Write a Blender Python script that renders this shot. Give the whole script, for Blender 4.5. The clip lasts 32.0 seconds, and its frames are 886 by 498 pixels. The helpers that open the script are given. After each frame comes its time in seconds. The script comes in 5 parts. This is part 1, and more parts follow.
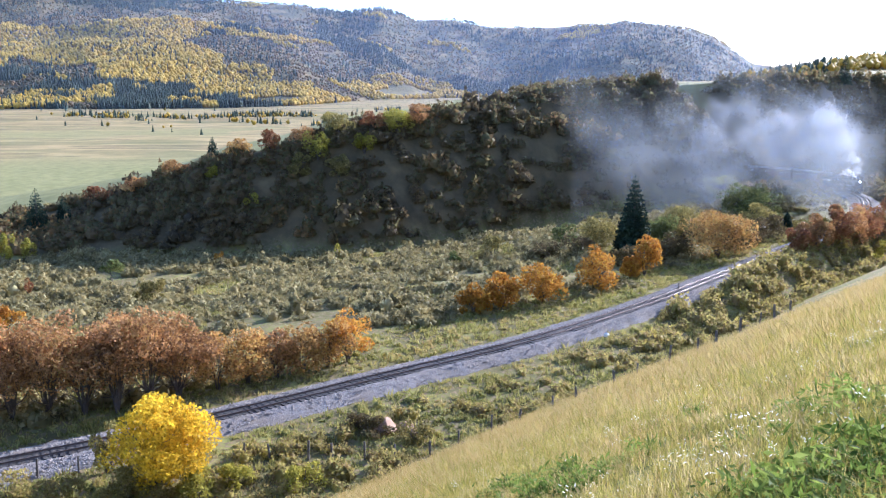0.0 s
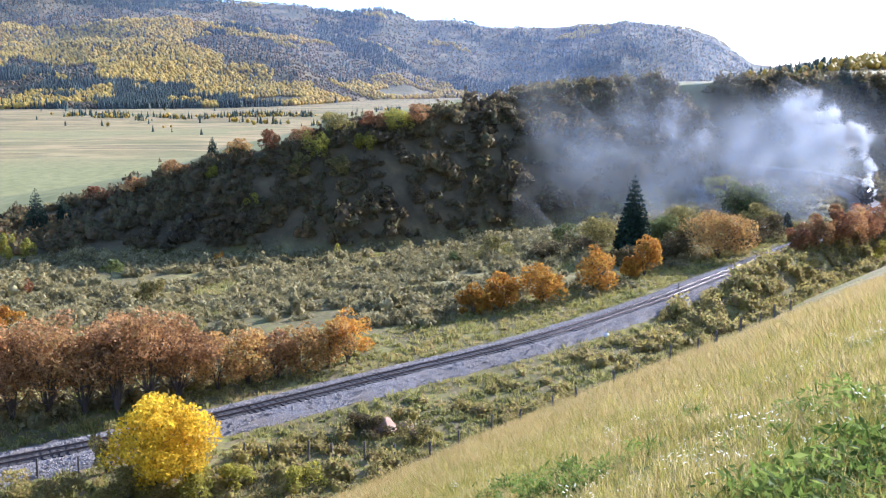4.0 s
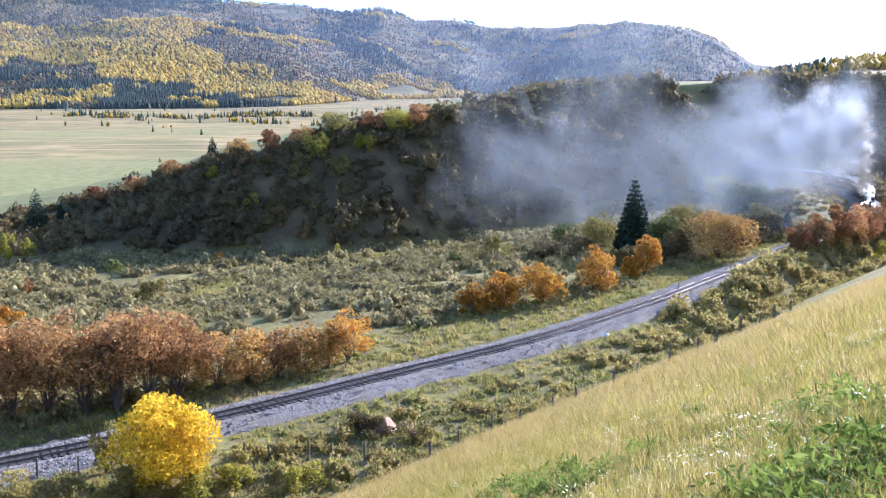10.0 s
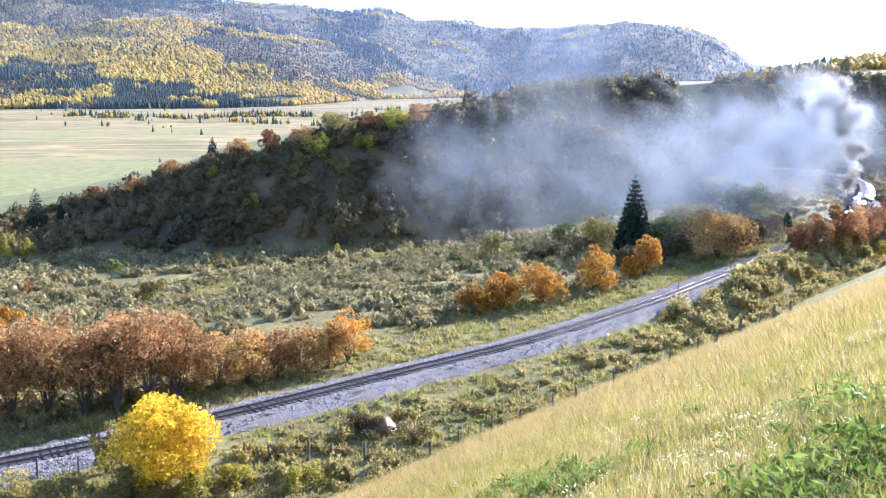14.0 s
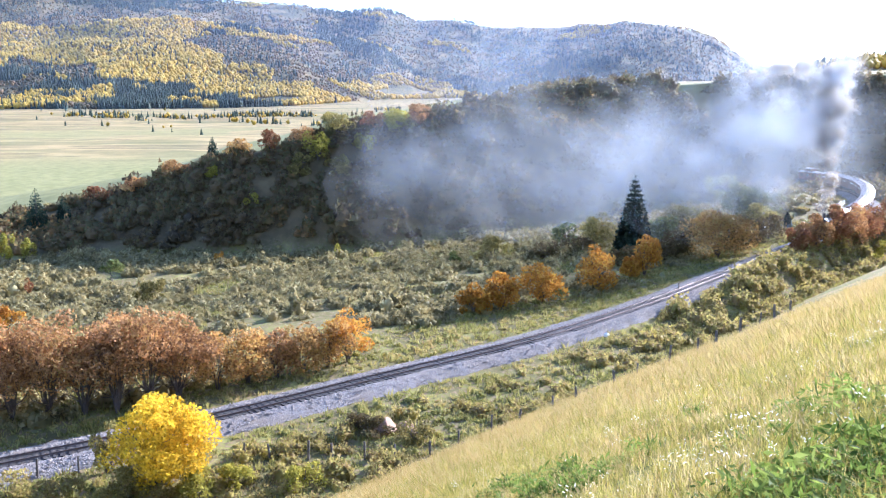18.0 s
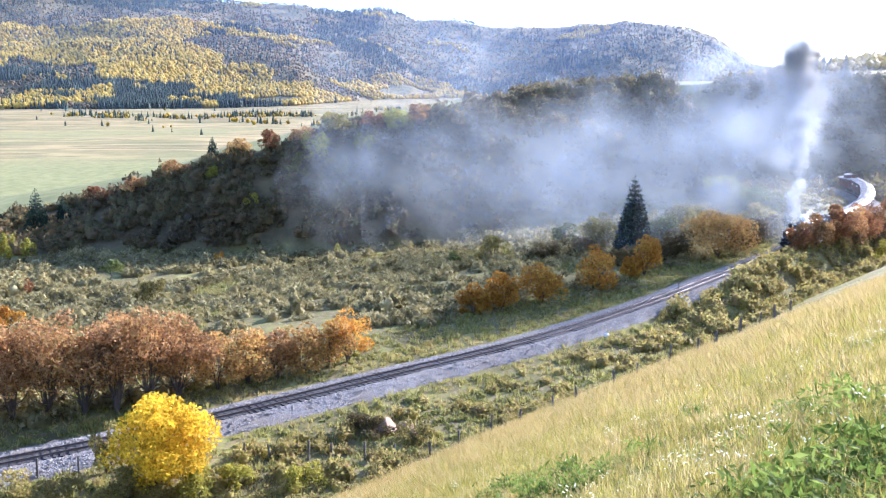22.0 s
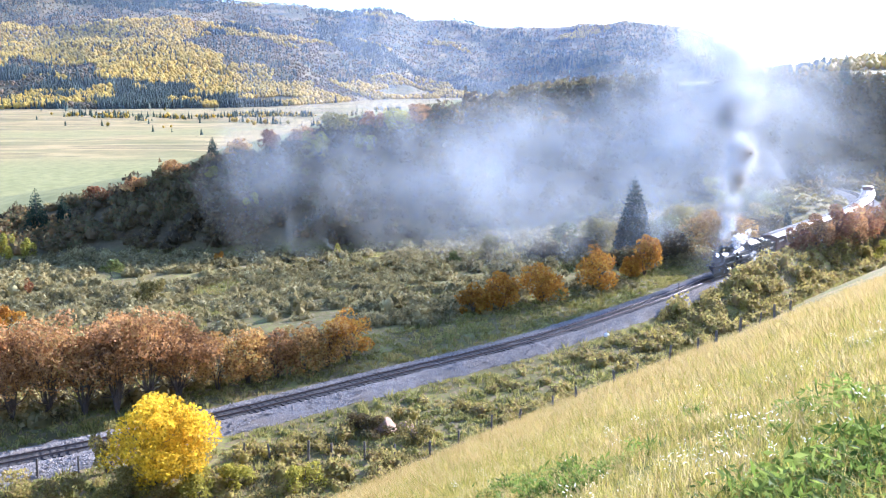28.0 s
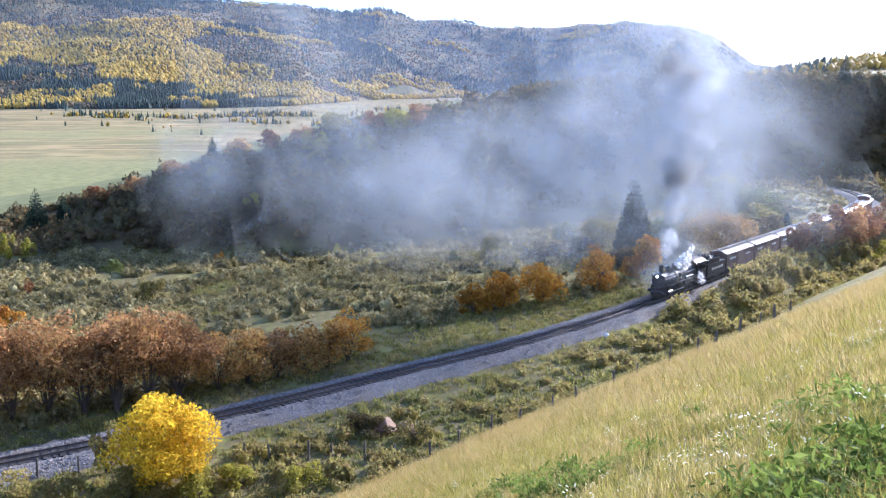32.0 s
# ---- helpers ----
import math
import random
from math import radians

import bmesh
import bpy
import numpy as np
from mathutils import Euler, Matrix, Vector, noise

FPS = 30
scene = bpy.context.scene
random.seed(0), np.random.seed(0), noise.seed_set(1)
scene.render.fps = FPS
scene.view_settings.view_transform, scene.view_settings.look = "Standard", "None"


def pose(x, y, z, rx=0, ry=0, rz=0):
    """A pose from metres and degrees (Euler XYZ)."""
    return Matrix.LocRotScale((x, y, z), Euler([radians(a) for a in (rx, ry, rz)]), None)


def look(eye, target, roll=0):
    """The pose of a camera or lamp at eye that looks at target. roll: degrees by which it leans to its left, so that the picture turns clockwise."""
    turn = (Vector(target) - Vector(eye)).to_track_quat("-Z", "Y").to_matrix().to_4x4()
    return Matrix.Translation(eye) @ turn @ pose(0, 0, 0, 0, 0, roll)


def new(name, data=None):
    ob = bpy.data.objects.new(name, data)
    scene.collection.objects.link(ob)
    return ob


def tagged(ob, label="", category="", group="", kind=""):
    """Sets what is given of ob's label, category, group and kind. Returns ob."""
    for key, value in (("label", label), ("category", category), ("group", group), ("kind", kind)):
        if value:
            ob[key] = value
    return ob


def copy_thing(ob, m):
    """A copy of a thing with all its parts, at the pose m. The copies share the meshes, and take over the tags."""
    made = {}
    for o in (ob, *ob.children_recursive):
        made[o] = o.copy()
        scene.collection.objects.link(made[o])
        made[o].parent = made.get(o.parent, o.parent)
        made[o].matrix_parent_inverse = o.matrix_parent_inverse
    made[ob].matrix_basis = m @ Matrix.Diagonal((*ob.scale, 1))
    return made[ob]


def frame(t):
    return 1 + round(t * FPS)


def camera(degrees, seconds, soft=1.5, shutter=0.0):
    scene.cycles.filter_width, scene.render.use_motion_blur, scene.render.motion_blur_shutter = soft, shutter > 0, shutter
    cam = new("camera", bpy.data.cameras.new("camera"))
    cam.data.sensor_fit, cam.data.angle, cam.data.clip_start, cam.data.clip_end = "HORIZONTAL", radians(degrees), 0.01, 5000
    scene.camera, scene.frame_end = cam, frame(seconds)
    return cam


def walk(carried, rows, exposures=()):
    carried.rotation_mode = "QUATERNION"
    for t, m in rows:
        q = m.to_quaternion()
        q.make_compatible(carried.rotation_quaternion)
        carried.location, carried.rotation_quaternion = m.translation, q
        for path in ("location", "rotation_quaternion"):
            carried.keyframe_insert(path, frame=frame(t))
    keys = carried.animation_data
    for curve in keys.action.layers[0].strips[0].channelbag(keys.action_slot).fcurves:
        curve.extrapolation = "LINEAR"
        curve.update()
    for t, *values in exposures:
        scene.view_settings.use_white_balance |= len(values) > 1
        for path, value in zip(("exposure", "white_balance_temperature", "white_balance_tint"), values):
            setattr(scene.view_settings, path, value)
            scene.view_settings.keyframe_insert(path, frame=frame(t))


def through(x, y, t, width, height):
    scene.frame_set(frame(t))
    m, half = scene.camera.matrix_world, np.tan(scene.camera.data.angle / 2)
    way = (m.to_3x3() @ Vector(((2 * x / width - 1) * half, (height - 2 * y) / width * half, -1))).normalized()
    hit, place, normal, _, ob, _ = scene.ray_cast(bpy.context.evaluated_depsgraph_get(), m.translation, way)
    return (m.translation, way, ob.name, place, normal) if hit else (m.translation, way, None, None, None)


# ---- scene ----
cam = camera(54, 32.0, soft=1.2)
EYE = (0.0, 0.0, 26.0)
walk(cam, [(0.0, pose(*EYE, 90 - 11.07, 0, 0)), (32.0, pose(*EYE, 90 - 11.07, 0, 0))],
     [(0.0, 1.67, 5250, 22), (9.0, 1.7, 5250, 22), (13.0, 2.12, 5250, 22), (19.0, 2.1, 5250, 22), (25.0, 2.05, 5250, 22), (28.0, 2.15, 5250, 22), (32.0, 1.66, 5250, 22)])

# ---- daylight: low autumn sun ahead and to the right ----
SUN_EL, SUN_AZ = 22.0, 46.0
world = bpy.data.worlds.new("world")
world.use_nodes = True
scene.world = world
sky = world.node_tree.nodes.new("ShaderNodeTexSky")
sky.sky_type, sky.sun_disc = "NISHITA", False
sky.sun_elevation, sky.sun_rotation = radians(SUN_EL), radians(SUN_AZ)
sky.altitude, sky.air_density, sky.dust_density = 2400, 1.0, 1.6
world.node_tree.nodes["Background"].inputs["Strength"].default_value = 0.14
world.node_tree.links.new(sky.outputs[0], world.node_tree.nodes["Background"].inputs["Color"])
sun_data = bpy.data.lights.new("sun", "SUN")
sun_data.energy, sun_data.angle, sun_data.color = 4.6, radians(0.53), (1.0, 0.93, 0.8)
sun = new("sun", sun_data)
_e, _a = radians(SUN_EL), radians(SUN_AZ)
SUN_DIR = Vector((math.sin(_a) * math.cos(_e), math.cos(_a) * math.cos(_e), math.sin(_e)))
sun.matrix_world = look(tuple(SUN_DIR * 400 + Vector((0, 100, 0))), (0, 100, 0))

RNG = np.random.default_rng(7)


# ---- materials ----
def shader(name):
    m = bpy.data.materials.new(name)
    m.use_nodes = True
    nt = m.node_tree
    return m, nt, nt.nodes["Principled BSDF"]


def add(nt, kind, **values):
    n = nt.nodes.new(kind)
    for k, v in values.items():
        n.inputs[k].default_value = v
    return n


def ramp(nt, fac, stops):
    r = nt.nodes.new("ShaderNodeValToRGB")
    el = r.color_ramp.elements
    while len(el) < len(stops):
        el.new(0.5)
    for e, (p, c) in zip(el, stops):
        e.position, e.color = p, (*c, 1)
    nt.links.new(fac, r.inputs["Fac"])
    return r.outputs["Color"]


def noise_tex(nt, scale, detail=3.0, rough=0.6, coord="Object"):
    tc = nt.nodes.new("ShaderNodeTexCoord")
    n = add(nt, "ShaderNodeTexNoise", Scale=scale, Detail=detail, Roughness=rough)
    nt.links.new(tc.outputs[coord], n.inputs["Vector"])
    return n.outputs["Fac"]


def mixed(nt, fac, a, b, blend="MIX"):
    m = nt.nodes.new("ShaderNodeMix")
    m.data_type, m.blend_type = "RGBA", blend
    for sock, v in ((m.inputs["Factor"], fac), (m.inputs[6], a), (m.inputs[7], b)):
        if hasattr(v, "links") or hasattr(v, "is_linked"):
            nt.links.new(v, sock)
        elif isinstance(v, (int, float)):
            sock.default_value = v
        else:
            sock.default_value = (*v, 1)
    return m.outputs[2]


def bumped(nt, bsdf, height, strength=0.4, distance=0.05):
    b = add(nt, "ShaderNodeBump", Strength=strength, Distance=distance)
    nt.links.new(height, b.inputs["Height"])
    nt.links.new(b.outputs["Normal"], bsdf.inputs["Normal"])


def paint(name, col, rough=0.55, metal=0.0, vary=0.25, scale=3.0):
    """A worn painted or bare surface: grime at two scales, slight relief."""
    m, nt, b = shader(name)
    big, fine = noise_tex(nt, scale, 4), noise_tex(nt, scale * 9, 3)
    lo = tuple(c * (1 - vary) for c in col)
    hi = tuple(min(1, c * (1 + vary)) for c in col)
    c1 = ramp(nt, big, [(0.3, lo), (0.7, hi)])
    c2 = mixed(nt, 0.35, c1, ramp(nt, fine, [(0.35, lo), (0.65, hi)]))
    nt.links.new(c2, b.inputs["Base Color"])
    b.inputs["Roughness"].default_value, b.inputs["Metallic"].default_value = rough, metal
    bumped(nt, b, fine, 0.25, 0.01)
    return m


def foliage(name, cols, through=0.45, spread=0.12):
    """Leaves: colour varies leaf by leaf and bush by bush; light passes through."""
    m, nt, b = shader(name)
    geo = nt.nodes.new("ShaderNodeNewGeometry")
    info = nt.nodes.new("ShaderNodeObjectInfo")
    k = len(cols) - 1
    n = noise_tex(nt, spread, 2)
    stretch = add(nt, "ShaderNodeMapRange", **{"From Min": 0.3, "From Max": 0.7})
    nt.links.new(n, stretch.inputs["Value"])
    mix = nt.nodes.new("ShaderNodeMath")
    mix.operation = "MULTIPLY_ADD"
    mix.inputs[1].default_value = 0.5
    nt.links.new(geo.outputs["Random Per Island"], mix.inputs[0])
    half = nt.nodes.new("ShaderNodeMath")
    half.operation = "MULTIPLY"
    half.inputs[1].default_value = 0.5
    nt.links.new(stretch.outputs["Result"], half.inputs[0])
    nt.links.new(half.outputs[0], mix.inputs[2])
    col = ramp(nt, mix.outputs[0], [(0.12 + 0.76 * i / max(1, k), c) for i, c in enumerate(cols)])
    hsv = add(nt, "ShaderNodeHueSaturation")
    val = add(nt, "ShaderNodeMapRange", **{"To Min": 0.8, "To Max": 1.2})
    nt.links.new(info.outputs["Random"], val.inputs["Value"])
    nt.links.new(val.outputs["Result"], hsv.inputs["Value"])
    nt.links.new(col, hsv.inputs["Color"])
    nt.links.new(hsv.outputs["Color"], b.inputs["Base Color"])
    b.inputs["Roughness"].default_value = 0.6
    b.inputs["Specular IOR Level"].default_value = 0.08
    tr = add(nt, "ShaderNodeBsdfTranslucent")
    nt.links.new(hsv.outputs["Color"], tr.inputs["Color"])
    ms = add(nt, "ShaderNodeMixShader", Fac=through)
    nt.links.new(b.outputs[0], ms.inputs[1])
    nt.links.new(tr.outputs[0], ms.inputs[2])
    nt.links.new(ms.outputs[0], nt.nodes["Material Output"].inputs["Surface"])
    return m


def ground_material():
    """Soil and short grass, told apart by the land's cover: slope grass, meadow, pasture, woods."""
    m, nt, b = shader("ground_cover")
    fine, mid, big = noise_tex(nt, 2.2, 5), noise_tex(nt, 0.22, 5), noise_tex(nt, 0.012, 6, 0.65)

    def cover(name):
        a = nt.nodes.new("ShaderNodeAttribute")
        a.attribute_name = name
        return a.outputs["Fac"]
    soil = ramp(nt, fine, [(0.3, (0.11, 0.08, 0.045)), (0.7, (0.25, 0.185, 0.1))])
    grass = ramp(nt, fine, [(0.3, (0.1, 0.11, 0.03)), (0.7, (0.24, 0.23, 0.07))])
    green = ramp(nt, mid, [(0.33, (0.1, 0.09, 0.036)), (0.52, (0.16, 0.145, 0.05)), (0.62, (0.23, 0.225, 0.06)), (0.72, (0.3, 0.24, 0.1))])
    meadow = mixed(nt, ramp(nt, fine, [(0.46, (0, 0, 0)), (0.62, (1, 1, 1))]), green, soil)
    slope = mixed(nt, ramp(nt, mid, [(0.35, (0, 0, 0)), (0.65, (1, 1, 1))]), grass, (0.31, 0.225, 0.095))
    pasture = ramp(nt, big, [(0.34, (0.15, 0.145, 0.055)), (0.44, (0.24, 0.2, 0.08)), (0.5, (0.4, 0.285, 0.12)),
                             (0.57, (0.28, 0.205, 0.09)), (0.66, (0.17, 0.155, 0.06))])
    pasture = mixed(nt, 0.25, pasture, ramp(nt, mid, [(0.3, (0.16, 0.14, 0.06)), (0.7, (0.34, 0.26, 0.125))]))
    tc = nt.nodes.new("ShaderNodeTexCoord")
    mp = nt.nodes.new("ShaderNodeMapping")
    mp.inputs["Scale"].default_value = (0.0035, 0.014, 0.01)
    mp.inputs["Rotation"].default_value = (0, 0, 0.25)
    nt.links.new(tc.outputs["Object"], mp.inputs["Vector"])
    st = add(nt, "ShaderNodeTexNoise", Scale=1.0, Detail=5.0, Roughness=0.6)
    nt.links.new(mp.outputs[0], st.inputs["Vector"])
    pasture = mixed(nt, 0.6, pasture, ramp(nt, st.outputs["Fac"], [(0.36, (0.12, 0.13, 0.05)), (0.45, (0.22, 0.18, 0.08)), (0.5, (0.4, 0.3, 0.14)), (0.55, (0.12, 0.1, 0.05)), (0.6, (0.28, 0.22, 0.1))]))
    woods = ramp(nt, mid, [(0.35, (0.085, 0.068, 0.035)), (0.65, (0.17, 0.125, 0.06))])
    hills = ramp(nt, big, [(0.3, (0.085, 0.085, 0.045)), (0.5, (0.14, 0.125, 0.06)), (0.6, (0.25, 0.185, 0.08)), (0.72, (0.14, 0.12, 0.065))])
    c = mixed(nt, cover("slope"), meadow, slope)
    c = mixed(nt, cover("woods"), c, woods)
    c = mixed(nt, cover("pasture"), c, pasture)
    c = mixed(nt, cover("damp"), c, ramp(nt, mid, [(0.3, (0.17, 0.17, 0.065)), (0.7, (0.27, 0.25, 0.1))]))
    c = mixed(nt, cover("hills"), c, hills)
    nt.links.new(c, b.inputs["Base Color"])
    b.inputs["Roughness"].default_value = 0.95
    b.inputs["Specular IOR Level"].default_value = 0.1
    bumped(nt, b, fine, 0.6, 0.12)
    return m


def gravel_material(name, tone=1.0):
    m, nt, b = shader(name)
    tc = nt.nodes.new("ShaderNodeTexCoord")
    v = add(nt, "ShaderNodeTexVoronoi", Scale=9.0)
    nt.links.new(tc.outputs["Object"], v.inputs["Vector"])
    stone = ramp(nt, v.outputs["Distance"], [(0.1, tuple(c * tone for c in (0.29, 0.245, 0.2))), (0.75, tuple(c * tone for c in (0.1, 0.085, 0.075)))])
    rgb = add(nt, "ShaderNodeHueSaturation", Saturation=0.06, Value=0.36 * tone)
    nt.links.new(v.outputs["Color"], rgb.inputs["Color"])
    c = mixed(nt, 0.4, stone, rgb.outputs["Color"])
    c = mixed(nt, ramp(nt, noise_tex(nt, 0.35, 5), [(0.45, (0, 0, 0)), (0.7, (0.7, 0.7, 0.7))]), c, tuple(k * tone for k in (0.22, 0.18, 0.14)))
    nt.links.new(c, b.inputs["Base Color"])
    b.inputs["Roughness"].default_value = 0.95
    b.inputs["Specular IOR Level"].default_value = 0.08
    bumped(nt, b, v.outputs["Distance"], 0.9, 0.05)
    return m


M_GROUND, M_GRAVEL, M_OILED = ground_material(), gravel_material("ballast_gravel"), gravel_material("oil_stained_ballast", 0.42)
M_TIE = paint("creosoted_tie", (0.035, 0.03, 0.028), 0.8, 0, 0.45, 6)
M_RAIL = paint("worn_rail_steel", (0.16, 0.12, 0.1), 0.4, 0.8, 0.4, 5)
M_POST = paint("weathered_post_wood", (0.11, 0.095, 0.08), 0.85, 0, 0.4, 12)
M_WIRE = paint("rusty_wire", (0.1, 0.08, 0.07), 0.6, 0.6, 0.3, 20)
M_BARK = paint("grey_brown_bark", (0.1, 0.08, 0.065), 0.9, 0, 0.4, 9)
M_ROCK = paint("red_brown_rock", (0.3, 0.19, 0.12), 0.9, 0, 0.4, 1.5)


def stones_material():
    m, nt, b = shader("loose_ballast_stones")
    geo = nt.nodes.new("ShaderNodeNewGeometry")
    c = ramp(nt, geo.outputs["Random Per Island"], [(0.0, (0.13, 0.115, 0.1)), (0.6, (0.29, 0.24, 0.195)), (1.0, (0.42, 0.365, 0.31))])
    nt.links.new(mixed(nt, 0.3, c, ramp(nt, noise_tex(nt, 5.0, 3), [(0.3, (0.12, 0.1, 0.085)), (0.7, (0.34, 0.3, 0.26))])), b.inputs["Base Color"])
    b.inputs["Roughness"].default_value = 0.95
    return m


M_STONES = stones_material()
L_YELLOW = foliage("yellow_leaves", [(0.33, 0.232, 0.026), (0.682, 0.476, 0.026), (0.88, 0.634, 0.039)], 0.5)
L_ORANGE = foliage("orange_leaves", [(0.3, 0.123, 0.0263), (0.5, 0.246, 0.0368), (0.62, 0.403, 0.063)], 0.36, 0.5)
L_RUST = foliage("rust_brown_leaves", [(0.2, 0.11, 0.055), (0.36, 0.2, 0.085), (0.55, 0.3, 0.11), (0.5, 0.37, 0.12)], 0.34, 0.3)
L_AMBER = foliage("amber_leaves", [(0.17, 0.105, 0.04), (0.4, 0.22, 0.075), (0.54, 0.34, 0.1), (0.38, 0.31, 0.1)], 0.38, 0.4)
L_VERGE = foliage("verge_grass", [(0.13, 0.14, 0.04), (0.26, 0.25, 0.07), (0.4, 0.35, 0.11), (0.42, 0.3, 0.13)], 0.42, 0.25)
L_RED = foliage("dark_red_leaves", [(0.152, 0.078, 0.0473), (0.304, 0.13, 0.054), (0.285, 0.221, 0.081)], 0.4, 0.4)
L_OLIVE = foliage("olive_leaves", [(0.12, 0.11, 0.038), (0.27, 0.225, 0.07), (0.4, 0.32, 0.1)], 0.45, 0.4)
L_GREEN = foliage("green_leaves", [(0.075, 0.09, 0.032), (0.15, 0.17, 0.055), (0.26, 0.265, 0.08)], 0.4, 0.4)
L_LIME = foliage("yellow_green_leaves", [(0.2, 0.19, 0.03), (0.36, 0.32, 0.05), (0.45, 0.4, 0.08)], 0.48, 0.4)
L_SAGE = foliage("sagebrush_leaves", [(0.11, 0.095, 0.045), (0.25, 0.215, 0.09), (0.34, 0.27, 0.115), (0.45, 0.4, 0.19)], 0.38, 0.3)
L_BRUSH = foliage("slope_brush_leaves", [(0.14, 0.115, 0.045), (0.36, 0.31, 0.085), (0.27, 0.195, 0.09), (0.54, 0.45, 0.11)], 0.48, 0.3)
L_OAK = foliage("oak_scrub_leaves", [(0.075, 0.06, 0.035), (0.15, 0.105, 0.05), (0.12, 0.115, 0.05), (0.26, 0.15, 0.06)], 0.4, 0.05)
L_SPRUCE = foliage("spruce_needles", [(0.0156, 0.0312, 0.0234), (0.039, 0.065, 0.039), (0.065, 0.0975, 0.052)], 0.1, 0.5)
L_FAR_FIR = foliage("far_conifers", [(0.03, 0.045, 0.032), (0.05, 0.07, 0.045), (0.085, 0.1, 0.06)], 0.1, 0.01)
L_FAR_ASPEN = foliage("far_aspens", [(0.24, 0.2, 0.06), (0.52, 0.35, 0.055), (0.64, 0.42, 0.06), (0.34, 0.28, 0.08)], 0.35, 0.006)
L_FAR_SCRUB = foliage("far_scrub", [(0.13, 0.125, 0.07), (0.23, 0.19, 0.09), (0.38, 0.24, 0.1), (0.19, 0.18, 0.09)], 0.3, 0.006)
L_GRASS = foliage("dry_and_green_grass", [(0.125, 0.145, 0.022), (0.28, 0.26, 0.045), (0.43, 0.35, 0.08), (0.6, 0.47, 0.22)], 0.55, 0.7)
L_STRAW = foliage("straw_grass", [(0.29, 0.2, 0.055), (0.49, 0.345, 0.11), (0.62, 0.46, 0.19), (0.33, 0.29, 0.065)], 0.55, 0.5)
L_DARK = foliage("shaded_brown_leaves", [(0.075, 0.06, 0.032), (0.15, 0.11, 0.05), (0.13, 0.13, 0.05)], 0.35, 0.4)
L_WEED = foliage("green_weeds", [(0.05, 0.08, 0.015), (0.14, 0.19, 0.03), (0.26, 0.3, 0.07)], 0.45, 0.8)
L_SEED = foliage("pale_seed_heads", [(0.6, 0.56, 0.42), (0.8, 0.77, 0.66)], 0.4, 0.8)


def smoke_material(name, low, high, thick, grain):
    """Wisps of soot and vapour: thin out towards their rims, torn by noise, and scatter light both ways."""
    m = bpy.data.materials.new(name)
    m.use_nodes = True
    nt = m.node_tree
    nt.nodes.remove(nt.nodes["Principled BSDF"])
    info = nt.nodes.new("ShaderNodeObjectInfo")
    col = ramp(nt, info.outputs["Random"], [(0.0, low), (1.0, high)])
    d, t = add(nt, "ShaderNodeBsdfDiffuse"), add(nt, "ShaderNodeBsdfTranslucent")
    nt.links.new(col, d.inputs["Color"]), nt.links.new(col, t.inputs["Color"])
    body = add(nt, "ShaderNodeMixShader", Fac=0.5)
    nt.links.new(d.outputs[0], body.inputs[1]), nt.links.new(t.outputs[0], body.inputs[2])
    uv = nt.nodes.new("ShaderNodeUVMap")
    uv.uv_map = "rim"
    far = nt.nodes.new("ShaderNodeVectorMath")
    far.operation = "LENGTH"
    nt.links.new(uv.outputs[0], far.inputs[0])
    fade = add(nt, "ShaderNodeMapRange", **{"From Min": 1.0, "From Max": 0.0, "To Min": 0.0, "To Max": 1.0})
    fade.interpolation_type = "SMOOTHERSTEP"
    nt.links.new(far.outputs["Value"], fade.inputs["Value"])
    torn = add(nt, "ShaderNodeMapRange", **{"From Min": 0.36, "From Max": 0.64, "To Min": 0.3, "To Max": 1.0})
    nt.links.new(noise_tex(nt, grain, 4, 0.6), torn.inputs["Value"])
    a = nt.nodes.new("ShaderNodeMath")
    a.operation = "MULTIPLY"
    nt.links.new(fade.outputs["Result"], a.inputs[0]), nt.links.new(torn.outputs["Result"], a.inputs[1])
    b = nt.nodes.new("ShaderNodeMath")
    b.operation, b.inputs[1].default_value = "MULTIPLY", thick
    nt.links.new(a.outputs[0], b.inputs[0])
    out = add(nt, "ShaderNodeMixShader")
    nt.links.new(b.outputs[0], out.inputs[0])
    nt.links.new(nt.nodes.new("ShaderNodeBsdfTransparent").outputs[0], out.inputs[1])
    nt.links.new(body.outputs[0], out.inputs[2])
    nt.links.new(out.outputs[0], nt.nodes["Material Output"].inputs["Surface"])
    return m


# blue tint that stands in for distance haze, on sheets before the far hills
S_HAZE_SHEET = smoke_material("valley_haze", (0.36, 0.46, 0.7), (0.36, 0.46, 0.7), 0.0125, 0.003)


# ---- mesh tools ----
def mesh_of(name, verts, faces, mat, smooth=False):
    """One mesh from arrays of corners and of faces that all have the same number of corners."""
    verts, faces = np.asarray(verts, np.float32), np.asarray(faces, np.int32)
    me = bpy.data.meshes.new(name)
    n, k = faces.shape
    me.vertices.add(len(verts))
    me.vertices.foreach_set("co", verts.ravel())
    me.loops.add(n * k)
    me.loops.foreach_set("vertex_index", faces.ravel())
    me.polygons.add(n)
    me.polygons.foreach_set("loop_start", np.arange(n, dtype=np.int32) * k)
    if smooth:
        me.polygons.foreach_set("use_smooth", np.ones(n, bool))
    me.update(calc_edges=True)
    me.materials.append(mat)
    return me


def part(name, bm, material, parent, label=""):
    """Links a bmesh, or a mesh, as one object under a thing or a part."""
    if isinstance(bm, bmesh.types.BMesh):
        me = bpy.data.meshes.new(name)
        bm.to_mesh(me)
        bm.free()
        me.materials.append(material)
    else:
        me = bm
    ob = new(name, me)
    ob.parent = parent
    return tagged(ob, label) if label else ob


